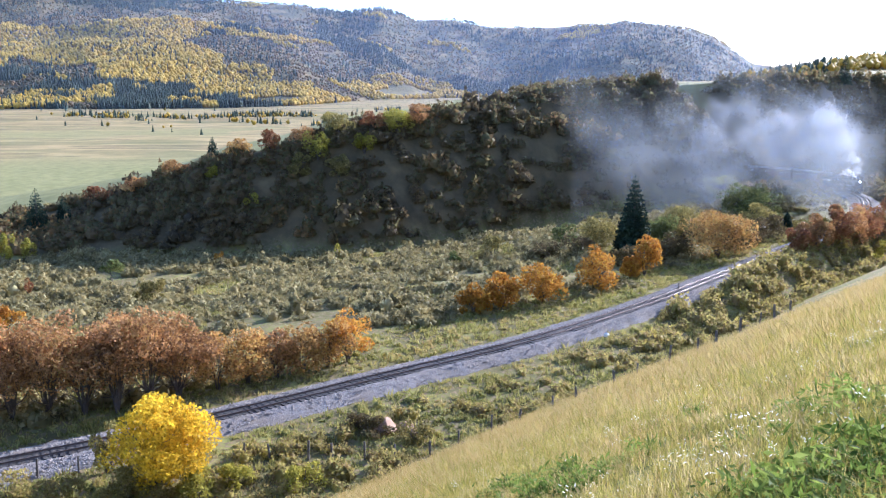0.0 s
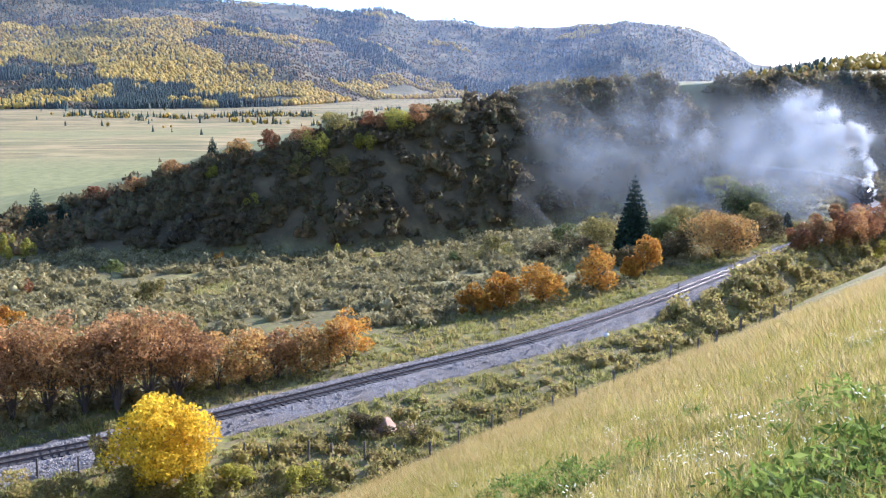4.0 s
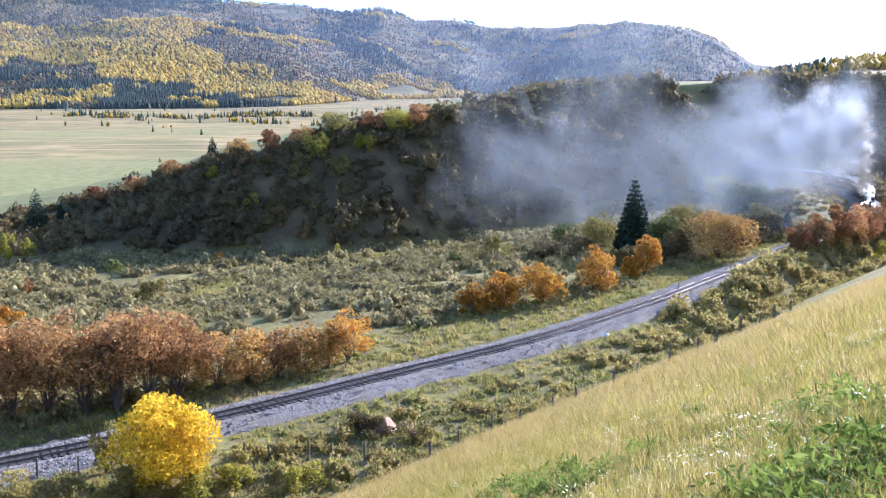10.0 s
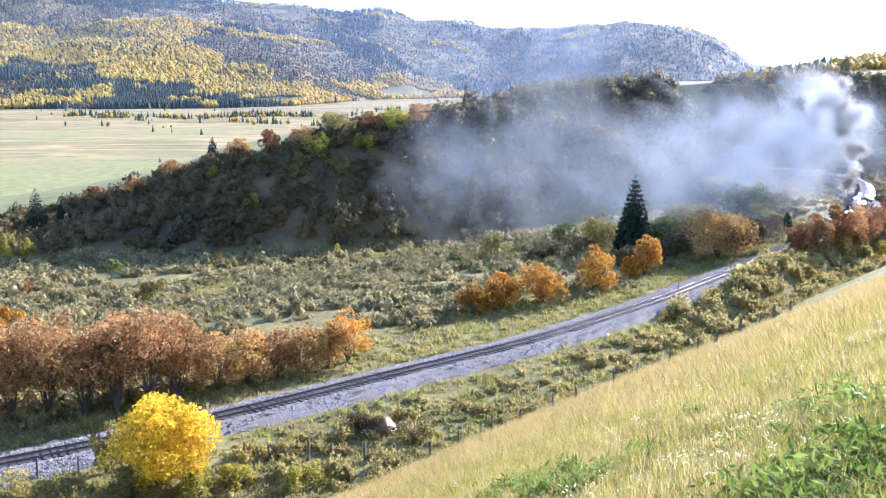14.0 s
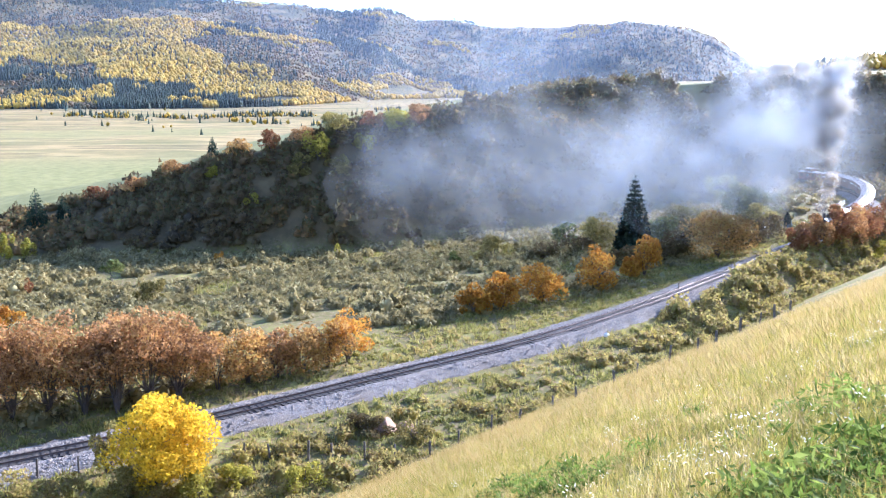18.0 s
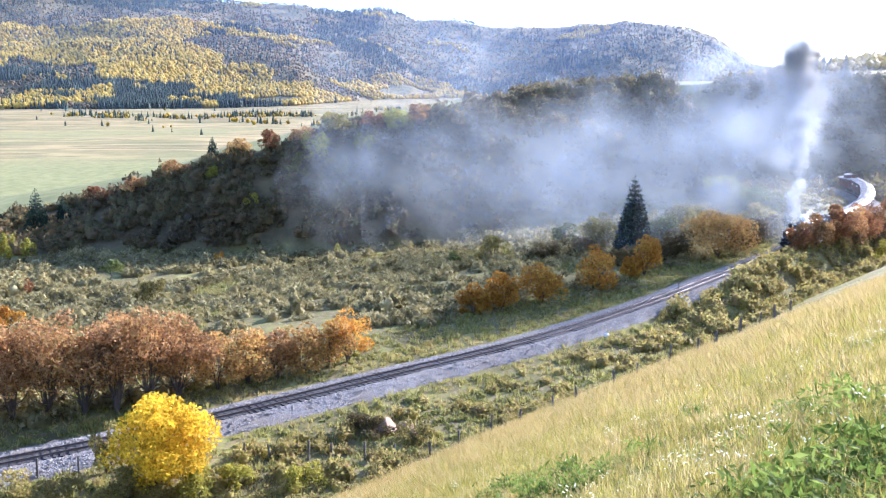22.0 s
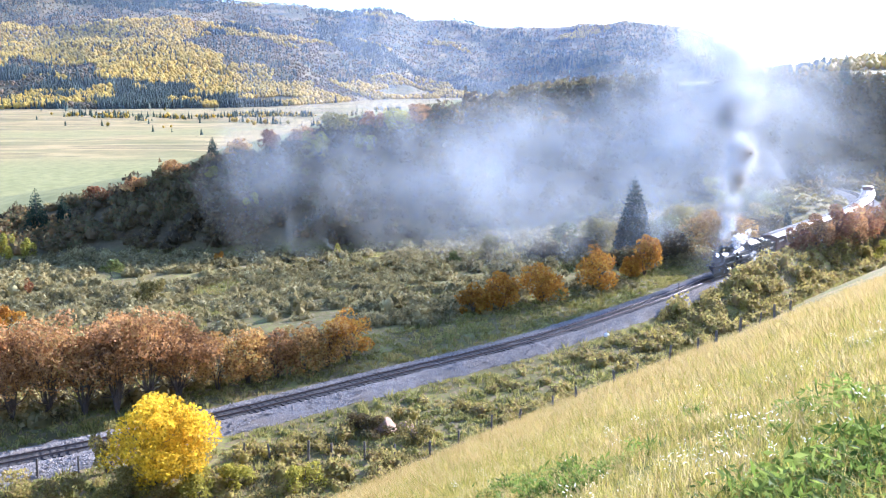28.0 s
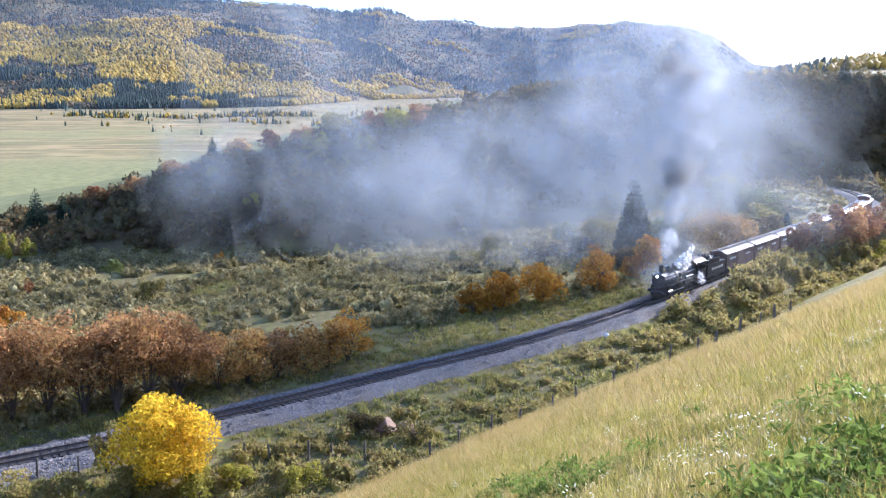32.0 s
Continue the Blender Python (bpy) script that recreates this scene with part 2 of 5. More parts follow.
def quads(centres, size, rng, aspect=1.0, upright=0.0):
    """Small leaf-like quads, turned at random, at the centres."""
    n = len(centres)
    a = rng.normal(size=(n, 3))
    a[:, 2] += upright * np.abs(rng.normal(size=n)) * 3
    a /= np.linalg.norm(a, axis=1, keepdims=True)
    b = np.cross(a, rng.normal(size=(n, 3)))
    b /= np.linalg.norm(b, axis=1, keepdims=True) + 1e-9
    s = np.broadcast_to(np.asarray(size), (n,)) * rng.uniform(0.7, 1.3, n)
    a, b = a * (s * aspect)[:, None], b * s[:, None]
    v = np.stack([centres - a, centres + b * 0.6, centres + a, centres - b * 0.6], 1).reshape(-1, 3)
    return v, np.arange(4 * n).reshape(-1, 4)


def tris(centres, size, rng):
    """Small three-cornered leaf clumps, turned at random, at the centres."""
    n = len(centres)
    a, b = rng.normal(size=(n, 3)), rng.normal(size=(n, 3))
    a /= np.linalg.norm(a, axis=1, keepdims=True)
    b -= a * (a * b).sum(1, keepdims=True)
    b /= np.linalg.norm(b, axis=1, keepdims=True)
    s = (size * rng.uniform(0.7, 1.4, n))[:, None]
    v = np.stack([centres + a * s, centres - a * s * 0.6 + b * s * 0.8, centres - a * s * 0.6 - b * s * 0.8], 1).reshape(-1, 3)
    return v, np.arange(3 * n).reshape(-1, 3)


def mound(rng, n, w, h, size, lobes=4, full=0.86):
    """A full low shrub: rounded lobes, each a rough dome, clothed in leaf clumps."""
    vs, fs, off = [], [], 0
    for i in range(lobes):
        c = np.array([rng.uniform(-0.3, 0.3) * w, rng.uniform(-0.3, 0.3) * w, 0.0]) * (lobes > 1)
        r, t = w * rng.uniform(0.22, 0.36), h * rng.uniform(0.6, 1.0)
        ring = np.arange(6) * np.pi / 3 + rng.uniform(0, 1)
        rows = [(0.0, 0.8), (0.45, 0.95), (0.8, 0.6)]
        v = np.concatenate([np.stack([np.cos(ring) * r * k, np.sin(ring) * r * k, np.full(6, z * t)], 1) * full * rng.uniform(0.8, 1.1, (6, 1)) for z, k in rows] + [np.array([[0, 0, t * full]])]) + c
        f = []
        for k in range(2):
            for j in range(6):
                q = (j + 1) % 6
                f += [(k * 6 + j, k * 6 + q, k * 6 + 6 + q), (k * 6 + j, k * 6 + 6 + q, k * 6 + 6 + j)]
        f += [(12 + j, 12 + (j + 1) % 6, 18) for j in range(6)]
        vs.append(v), fs.append(np.array(f) + off)
        off += len(v)
        m = n // lobes
        d = rng.normal(size=(m, 3))
        d[:, 2] = np.abs(d[:, 2])
        d /= np.linalg.norm(d, axis=1, keepdims=True)
        p = c + d * np.array([r, r, t]) * rng.uniform(full, 1.15, (m, 1))
        lv, lf = tris(p, size, rng)
        vs.append(lv), fs.append(lf + off)
        off += len(lv)
    return np.concatenate(vs), np.concatenate(fs)


def crown_points(rng, n, lobes, w, h, low=0.15, lobe=0.42):
    """Points through a lobed crown of width w and height h that stands on z = 0."""
    c = rng.normal(size=(lobes, 3))
    c /= np.linalg.norm(c, axis=1, keepdims=True)
    c *= rng.uniform(0.2, 0.72, (lobes, 1)) ** 0.7
    c[:, :2] *= np.where(c[:, 2:3] < 0, 1.15, 1.0)
    r = rng.uniform(0.65, 1.3, lobes) * lobe
    share = r ** 2 / (r ** 2).sum()
    i = rng.choice(lobes, n, p=share)
    d = rng.normal(size=(n, 3))
    d[:, 2] += 0.25
    d /= np.linalg.norm(d, axis=1, keepdims=True)
    p = c[i] + d * (r[i] * rng.uniform(0.3, 1.0, n) ** 0.4)[:, None]
    p[:, 2] = (p[:, 2] - p[:, 2].min()) / (p[:, 2].max() - p[:, 2].min())
    return np.stack([p[:, 0] * w / 2, p[:, 1] * w / 2, h * (low + (1 - low) * p[:, 2])], 1)


def scatter(template, spots, rng, tall=(0.7, 1.35)):
    """All copies of a template (verts, faces) at rows of x, y, z, scale, as one pair of arrays."""
    v, f = template
    n, k = len(spots), len(v)
    a = rng.uniform(0, 2 * np.pi, n)
    ca, sa = np.cos(a)[:, None], np.sin(a)[:, None]
    s = spots[:, 3:4]
    st = s * rng.uniform(*tall, (n, 1))
    x = spots[:, 0:1] + s * (v[None, :, 0] * ca - v[None, :, 1] * sa)
    y = spots[:, 1:2] + s * (v[None, :, 0] * sa + v[None, :, 1] * ca)
    z = spots[:, 2:3] + st * v[None, :, 2]
    verts = np.stack([x, y, z], 2).reshape(-1, 3)
    faces = (f[None] + (np.arange(n) * k)[:, None, None]).reshape(-1, f.shape[1])
    return verts, faces


def many(name, mat, templates, spots, label, category, rng, tall=(0.7, 1.35)):
    """One object of scattered growth that nobody could count."""
    pick = rng.integers(0, len(templates), len(spots))
    vs, fs, off = [], [], 0
    for i, tpl in enumerate(templates):
        if (pick == i).any():
            v, f = scatter(tpl, spots[pick == i], rng, tall)
            vs.append(v), fs.append(f + off)
            off += len(v)
    ob = new(name, mesh_of(name, np.concatenate(vs), np.concatenate(fs), mat))
    return tagged(ob, label, category, kind="stuff")


def tube(bm, pts, radii, sides=8, cap=True):
    """A tapered tube along points, into a bmesh."""
    rings = []
    pts = [Vector(p) for p in pts]
    for i, p in enumerate(pts):
        d = (pts[min(i + 1, len(pts) - 1)] - pts[max(i - 1, 0)]).normalized()
        u = d.cross(Vector((0, 0, 1)) if abs(d.z) < 0.9 else Vector((1, 0, 0))).normalized()
        w = d.cross(u)
        rings.append([bm.verts.new(p + (u * math.cos(2 * math.pi * k / sides) + w * math.sin(2 * math.pi * k / sides)) * radii[i]) for k in range(sides)])
    for a, b in zip(rings, rings[1:]):
        for k in range(sides):
            bm.faces.new((a[k], a[(k + 1) % sides], b[(k + 1) % sides], b[k]))
    if cap:
        bm.faces.new(rings[0][::-1])
        bm.faces.new(rings[-1])
    return bm


def box(bm, x0, x1, y0, y1, z0, z1, bevel=0.0):
    made = bmesh.ops.create_cube(bm, size=1.0, matrix=Matrix.Translation(((x0 + x1) / 2, (y0 + y1) / 2, (z0 + z1) / 2)) @ Matrix.Diagonal((x1 - x0, y1 - y0, z1 - z0, 1)))
    if bevel:
        edges = list({e for v in made["verts"] for e in v.link_edges})
        bmesh.ops.bevel(bm, geom=edges, offset=bevel, segments=2, affect="EDGES", profile=0.5)
    return bm


# ---- the railway line in plan: x, y of its middle; top of rail at z = 0 ----
LINE = [(-120, 12), (-85, 29), (-55, 43.5), (-30.5, 56.6), (-17.3, 65.3), (-4.3, 75.2), (9.6, 86.0), (25, 101.0), (35, 112.2), (50.4, 129.2),
        (61, 141.2), (70.8, 152), (81, 166), (88, 179), (93.5, 192), (96, 204), (94, 217), (86, 228), (72, 236), (52, 242), (24, 248), (-6, 255), (-40, 265)]


def rail_line(step=0.5):
    p = np.array([LINE[0], *LINE, LINE[-1]], float)
    out = []
    for i in range(1, len(p) - 2):
        t = np.linspace(0, 1, 60, endpoint=False)[:, None]
        a, b, c, d = p[i - 1], p[i], p[i + 1], p[i + 2]
        out.append(0.5 * (2 * b + (c - a) * t + (2 * a - 5 * b + 4 * c - d) * t ** 2 + (3 * b - a - 3 * c + d) * t ** 3))
    q = np.concatenate(out)
    s = np.concatenate([[0], np.cumsum(np.linalg.norm(np.diff(q, axis=0), axis=1))])
    g = np.arange(0, s[-1], step)
    q = np.stack([np.interp(g, s, q[:, 0]), np.interp(g, s, q[:, 1])], 1)
    for _ in range(3):
        q[2:-2] = (q[:-4] + q[1:-3] + q[2:-2] + q[3:-1] + q[4:]) / 5
    return q


RAIL = rail_line()
RAIL_S = np.concatenate([[0], np.cumsum(np.linalg.norm(np.diff(RAIL, axis=0), axis=1))])


def on_line(s, side=0.0):
    """The place (x, y) and heading at s metres along the line; side: metres to the left."""
    x, y = np.interp(s, RAIL_S, RAIL[:, 0]), np.interp(s, RAIL_S, RAIL[:, 1])
    x2, y2 = np.interp(s + 0.6, RAIL_S, RAIL[:, 0]), np.interp(s + 0.6, RAIL_S, RAIL[:, 1])
    x1, y1 = np.interp(s - 0.6, RAIL_S, RAIL[:, 0]), np.interp(s - 0.6, RAIL_S, RAIL[:, 1])
    a = np.arctan2(y2 - y1, x2 - x1)
    return x - np.sin(a) * side, y + np.cos(a) * side, a


def line_distance(x, y):
    """Distance to the line and side (+1: beyond it, away from the hillside)."""
    shape = x.shape
    x, y = x.ravel(), y.ravel()
    best, side = np.full(len(x), 1e9), np.ones(len(x))
    pts = RAIL[::4]
    tan = np.gradient(pts, axis=0)
    tan /= np.linalg.norm(tan, axis=1, keepdims=True)
    for k in range(0, len(x), 20000):
        sl = slice(k, k + 20000)
        dx, dy = x[sl, None] - pts[None, :, 0], y[sl, None] - pts[None, :, 1]
        d2 = dx * dx + dy * dy
        i = d2.argmin(1)
        r = np.arange(len(i))
        best[sl] = np.sqrt(d2[r, i])
        side[sl] = np.sign(tan[i, 0] * dy[r, i] - tan[i, 1] * dx[r, i])
    return best.reshape(shape), side.reshape(shape)


def smooth(a, b, v):
    t = np.clip((v - a) / (b - a), 0, 1)
    return t * t * (3 - 2 * t)


def lattice(seed):
    return np.random.default_rng(seed).uniform(-1, 1, (256, 256))


LATTICES = [lattice(s) for s in range(5)]


def rough(x, y, size, seed=0, octaves=4):
    """Smooth random relief, from -1 to 1, with features of that size."""
    total, amp, norm = 0.0, 1.0, 0.0
    for o in range(octaves):
        u, v = x / size + 37.3 * o, y / size + 11.7 * o
        iu, iv = np.floor(u).astype(int), np.floor(v).astype(int)
        fu, fv = u - iu, v - iv
        fu, fv = fu * fu * (3 - 2 * fu), fv * fv * (3 - 2 * fv)
        L = LATTICES[seed % 5]
        g = lambda i, j: L[i % 256, j % 256]
        total = total + amp * ((g(iu, iv) * (1 - fu) + g(iu + 1, iv) * fu) * (1 - fv) + (g(iu, iv + 1) * (1 - fu) + g(iu + 1, iv + 1) * fu) * fv)
        norm += amp
        amp, size = amp * 0.5, size * 0.5
    return total / norm


# the dark ridge: bearing (x over y), foot's y, crest's y, crest's z
RIDGE = np.array([(-0.95, 150, 165.3, -11.7), (-0.62, 155, 172.8, -6.7), (-0.5, 158, 178.4, -3.2), (-0.41, 160, 182.4, 0.0), (-0.31, 162, 183.6, 4.8), (-0.25, 163, 180, 9.7), (-0.18, 164, 180.6, 12.4), (-0.11, 165, 184, 16.7), (-0.055, 168, 187.6, 17.9), (0.0, 174, 195, 19.9), (0.08, 184, 208, 21.8), (0.18, 200, 224, 23.4), (0.35, 222, 246, 24.3), (0.5, 240, 262, 24.7), (0.9, 270, 296, 26.0)])
# the far mountains: bearing, foot's y, crest's y, crest's z
RANGE = np.array([(-1.2, 1500, 3300, 420), (-0.7, 1500, 3300, 400), (-0.51, 1450, 3300, 372), (-0.38, 1500, 3300, 340), (-0.3, 1550, 3300, 318), (-0.23, 1600, 3350, 306), (-0.165, 1700, 3400, 303), (-0.113, 1900, 3400, 270),
                  (-0.068, 2100, 3450, 293), (-0.028, 2300, 3450, 245), (0.01, 2400, 3500, 255), (0.05, 2500, 3500, 226), (0.115, 2500, 3500, 220), (0.16, 2500, 3500, 231), (0.2, 2400, 3500, 248), (0.231, 2400, 3500, 236),
                  (0.27, 2400, 3500, 222), (0.303, 2400, 3500, 182), (0.33, 2500, 3500, 126), (0.35, 2600, 3500, 80), (0.4, 2700, 3500, 55), (0.52, 2700, 3500, 50), (0.9, 2700, 3500, 90)])


def band(table, u):
    return [np.interp(u, table[:, 0], table[:, i]) for i in (1, 2, 3)]


def terrain(x, y):
    """Height of the land, and its cover: slope grass, woods, pasture, hills."""
    x, y = np.asarray(x, float), np.asarray(y, float)
    yy = np.maximum(y, 1.0)
    u = np.clip(x / yy, -1.2, 0.9)
    dist, side = line_distance(x, y)
    far_side = side > 0
    # the meadow and the strip beside the line
    low = -0.9 - 0.012 * np.minimum(dist, 40) * (~far_side) - far_side * 5.5 * smooth(6, 75, dist)
    low = low + 0.35 * rough(x, y, 14, 1) + 0.9 * rough(x, y, 60, 2, 2)
    # mound inside the bend
    low = low + 3.2 * np.exp(-(((x - 75) / 12) ** 2 + ((y - 184) / 17) ** 2))
    # low bank of brush on the hillside's side of the line, towards the bend
    low = low + (~far_side) * 3.7 * smooth(26, 38, x) * (1 - smooth(70, 90, x)) * np.exp(-((dist - 7.0) / 2.7) ** 2)
    # ridge
    fy, cy, cz = band(RIDGE, u)
    valley = -25 + 3.0 * rough(x, y, 260, 3)
    t = (y - fy) / (cy - fy)
    wob = 1.6 * rough(x, y, 26, 4) + 2.2 * rough(x, y, 70, 0, 2)
    up = low + (cz - low) * np.clip(t, 0, 1) ** 0.85 + wob * smooth(0.1, 0.5, t)
    mesa = smooth(0.05, 0.2, u)
    down = cz + wob * (1 - smooth(1, 1.6, t) * 0.8) + (valley - cz) * smooth(cy + 25, cy + 190 + 380 * smooth(-0.3, 0.0, u), y) * (1 - mesa) \
        + mesa * (valley - cz) * smooth(800, 1300, y)
    down = down + 16 * smooth(0.33, 0.5, u) * smooth(450, 760, y)
    z = np.where(t < 0, low, np.where(t < 1, up, down))
    # far range
    gy, hy, hz = band(RANGE, u)
    k = (y - gy) / (hy - gy)
    folds = 62 * rough(x, y, 620, 1, 5) + 26 * rough(x, y, 210, 2, 4)
    rise = (hz + 26) * np.clip(k, 0, 1) ** 1.25 + folds * smooth(0.0, 0.25, k) * (1 - smooth(0.72, 0.98, k)) * np.clip(hz / 250, 0.2, 1)
    z = np.where((k > 0) & (k < 1), z + rise, np.where(k >= 1, z + hz + 26 - (hz + 40) * smooth(1, 1.5, k), z))
    # the hillside on which the camera stands
    hill = 24.4 - 0.425 * y + 0.423 * x + 0.22 * rough(x, y, 9, 2) * smooth(4, 20, np.hypot(x, y)) + 0.5 * rough(x, y, 40, 3, 2) * smooth(15, 60, np.hypot(x, y))
    hill = np.where(hill > 50, 50 + 30 * np.tanh((hill - 50) / 30), hill)
    d = np.where(y < 140, hill - z, -9.0)
    h = np.clip(0.5 + 0.5 * d / 1.6, 0, 1)
    z = z + (hill - z) * h + 1.6 * h * (1 - h) * 0.5 * (np.abs(d) < 9)
    slope = smooth(0.2, 1.4, d)
    # the line's own bench
    z = z + (-0.75 - z) * (1 - smooth(3.2, np.where(y > 216, 6.5, np.where((side < 0) & (x > 20), 5.2, 13.0)), dist))
    rim = np.where(u > 0.16, 1.0, 1.2)
    woods = smooth(0.0, 0.12, t) * (t < 1.35) * (1 - smooth(rim, rim + 0.15, t)) * (1 - slope)
    pasture = smooth(1.1, 1.35, t) * (k < 0.02)
    # the green valley floor close behind the ridge, and a damp hollow farther on
    damp = pasture * np.clip(1 - smooth(470, 640, y + 60 * rough(x, y, 90, 1, 3)) + 0.7 * np.exp(-((y - 930 - 0.3 * x) / 90) ** 2) * (rough(x, y, 130, 2, 2) > -0.2), 0, 1)
    return z, slope, woods, pasture, smooth(-0.02, 0.05, k), damp


def land(x, y):
    return terrain(np.atleast_1d(np.asarray(x, float)), np.atleast_1d(np.asarray(y, float)))[0]


def build_ground():
    ang = np.concatenate([np.linspace(-180, -34, 40, endpoint=False), np.linspace(-34, 34, 420), np.linspace(34, 180, 41)[1:]])
    rad = np.concatenate([[0.0], np.geomspace(1.2, 60, 70), np.linspace(61, 330, 190), np.geomspace(335, 4600, 150)])
    A, R = np.meshgrid(np.radians(ang), rad)
    X, Y = np.sin(A) * R, np.cos(A) * R
    z, *covers = terrain(X, Y)
    n, m = X.shape
    i = (np.arange(n - 1)[:, None] * m + np.arange(m - 1)[None]).ravel()
    me = mesh_of("ground", np.stack([X, Y, z], 2).reshape(-1, 3), np.stack([i, i + 1, i + m + 1, i + m], 1)[:, ::-1], M_GROUND, True)
    for name, val in zip(("slope", "woods", "pasture", "hills", "damp"), covers):
        me.attributes.new(name, "FLOAT", "POINT").data.foreach_set("value", val.ravel().astype(np.float32))
    return tagged(new("ground", me), "rolling autumn valley land of grass, meadow, pasture and wooded hills", "ground", kind="structure")


ground = build_ground()


# ---- the track ----
def build_track():
    s = np.arange(2, RAIL_S[-1] - 4, 0.8)
    prof = [(-3.4, -1.05), (-2.6, -0.55), (-1.6, -0.22), (-1.0, -0.17), (1.0, -0.17), (1.6, -0.22), (2.6, -0.5), (3.7, -1.1)]
    vs = []
    rng = np.random.default_rng(3)
    for off, h in prof:
        x, y, a = on_line(s, off + rng.normal(0, 0.2, len(s)) * (abs(off) > 1.7) + 0.35 * rough(s, s * 0 + 9 * off, 7, 1, 3) * (abs(off) > 3))
        vs.append(np.stack([x, y, h + rng.normal(0, 0.02, len(s))], 1))
    v = np.stack(vs, 1)
    n, m = v.shape[:2]
    i = (np.arange(n - 1)[:, None] * m + np.arange(m - 1)[None]).ravel()
    bed = new("track_bed", mesh_of("track_bed", v.reshape(-1, 3), np.stack([i, i + 1, i + m + 1, i + m], 1), M_GRAVEL))
    bed.data.materials.append(M_OILED)
    bed.data.polygons.foreach_set("material_index", (i % m == 3).astype(np.int32))
    tagged(bed, "grey crushed-stone railway track bed with shoulders", "track bed", kind="structure")
    # loose stones over the shoulders, and a few strayed down the sides
    k = 15000
    st, off = rng.uniform(40, 290, k), rng.normal(0, 1.0, k)
    off = np.sign(off) * (1.15 + np.abs(off) * 1.25)
    x, y, _ = on_line(st, off)
    h = np.interp(off, [p[0] for p in prof], [p[1] for p in prof]) + 0.02
    pebble = (np.array([(1, 0, 0), (0, 1, 0), (-1, 0, 0), (0, -1, 0), (0, 0, 1)]) * 0.5, np.array([(0, 1, 4), (1, 2, 4), (2, 3, 4), (3, 0, 4)]))
    v, f = scatter(pebble, np.stack([x, y, h, rng.uniform(0.08, 0.3, k) ** 1.15], 1)[np.abs(off) < 4.2], rng, (0.6, 1.4))
    tagged(part("loose_stones", mesh_of("loose_stones", v, f, M_STONES), M_STONES, bed), kind="stuff")
    # rails: a foot, a web and a head
    sec = [(-0.05, -0.12), (0.05, -0.12), (0.05, -0.105), (0.012, -0.09), (0.012, -0.04), (0.032, -0.03), (0.032, 0.0), (-0.032, 0.0), (-0.032, -0.03), (-0.012, -0.04), (-0.012, -0.09), (-0.05, -0.105)]
    for sign in (-1, 1):
        vs = []
        for off, h in sec:
            x, y, a = on_line(s, sign * 0.485 + off)
            vs.append(np.stack([x, y, np.full(len(s), h)], 1))
        v = np.stack(vs, 1)
        m = v.shape[1]
        i = (np.arange(n - 1)[:, None] * m).repeat(m, 1)
        j, j2 = np.arange(m)[None], ((np.arange(m) + 1) % m)[None]
        f = np.stack([i + j, i + j2, i + m + j2, i + m + j], 2).reshape(-1, 4)
        part("rail", mesh_of("rail", v.reshape(-1, 3), f, M_RAIL), M_RAIL, bed, "worn steel rail")
    return bed


track_bed = build_track()



# ---- trees ----
def limbs(bm, rng, h, w, stems, r0, lean=0.25, start=0.0):
    """Stems that fork upwards into a crown."""
    for k in range(stems):
        a = 2 * math.pi * (k + rng.uniform(-0.3, 0.3)) / stems
        out = rng.uniform(0.5, 1.0) * lean * w
        pts, n = [], 5
        for i in range(n):
            f = i / (n - 1)
            pts.append((math.cos(a) * (0.06 + out * f ** 1.3) + rng.normal(0, 0.05) * f * w * 0.3, math.sin(a) * (0.06 + out * f ** 1.3) + rng.normal(0, 0.05) * f * w * 0.3, start + h * 0.78 * f - 0.15))
        tube(bm, pts, [r0 * (1 - 0.8 * i / (n - 1)) for i in range(n)], 6)
        for j in range(3):
            p = Vector(pts[1 + j])
            b = a + rng.uniform(-1.2, 1.2)
            q = p + Vector((math.cos(b) * w * 0.22, math.sin(b) * w * 0.22, h * rng.uniform(0.12, 0.3)))
            tube(bm, [p, (p + q) / 2 + Vector((0, 0, -0.05 * h)), q], [r0 * 0.45, r0 * 0.3, r0 * 0.1], 5)
    return bm


def leafy_tree(name, x, y, w, h, leaf, label, seed, n=2200, size=0.13, lobes=14, stems=5, low=0.12, r0=0.07, group="", category="tree"):
    rng = np.random.default_rng(seed)
    ob = new(name)
    ob.location = (x, y, float(land(x, y)[0]) - 0.05)
    ob.rotation_euler = (0, 0, rng.uniform(0, 6.28))
    part("trunk", limbs(bmesh.new(), rng, h, w, stems, r0), M_BARK, ob)
    pts = crown_points(rng, n, lobes, w, h, low, 0.3 if lobes > 9 else 0.42)
    v, f = quads(pts, size, rng, 1.0)
    part("crown", mesh_of("crown", v, f, leaf), leaf, ob)
    return tagged(ob, label, category, group)


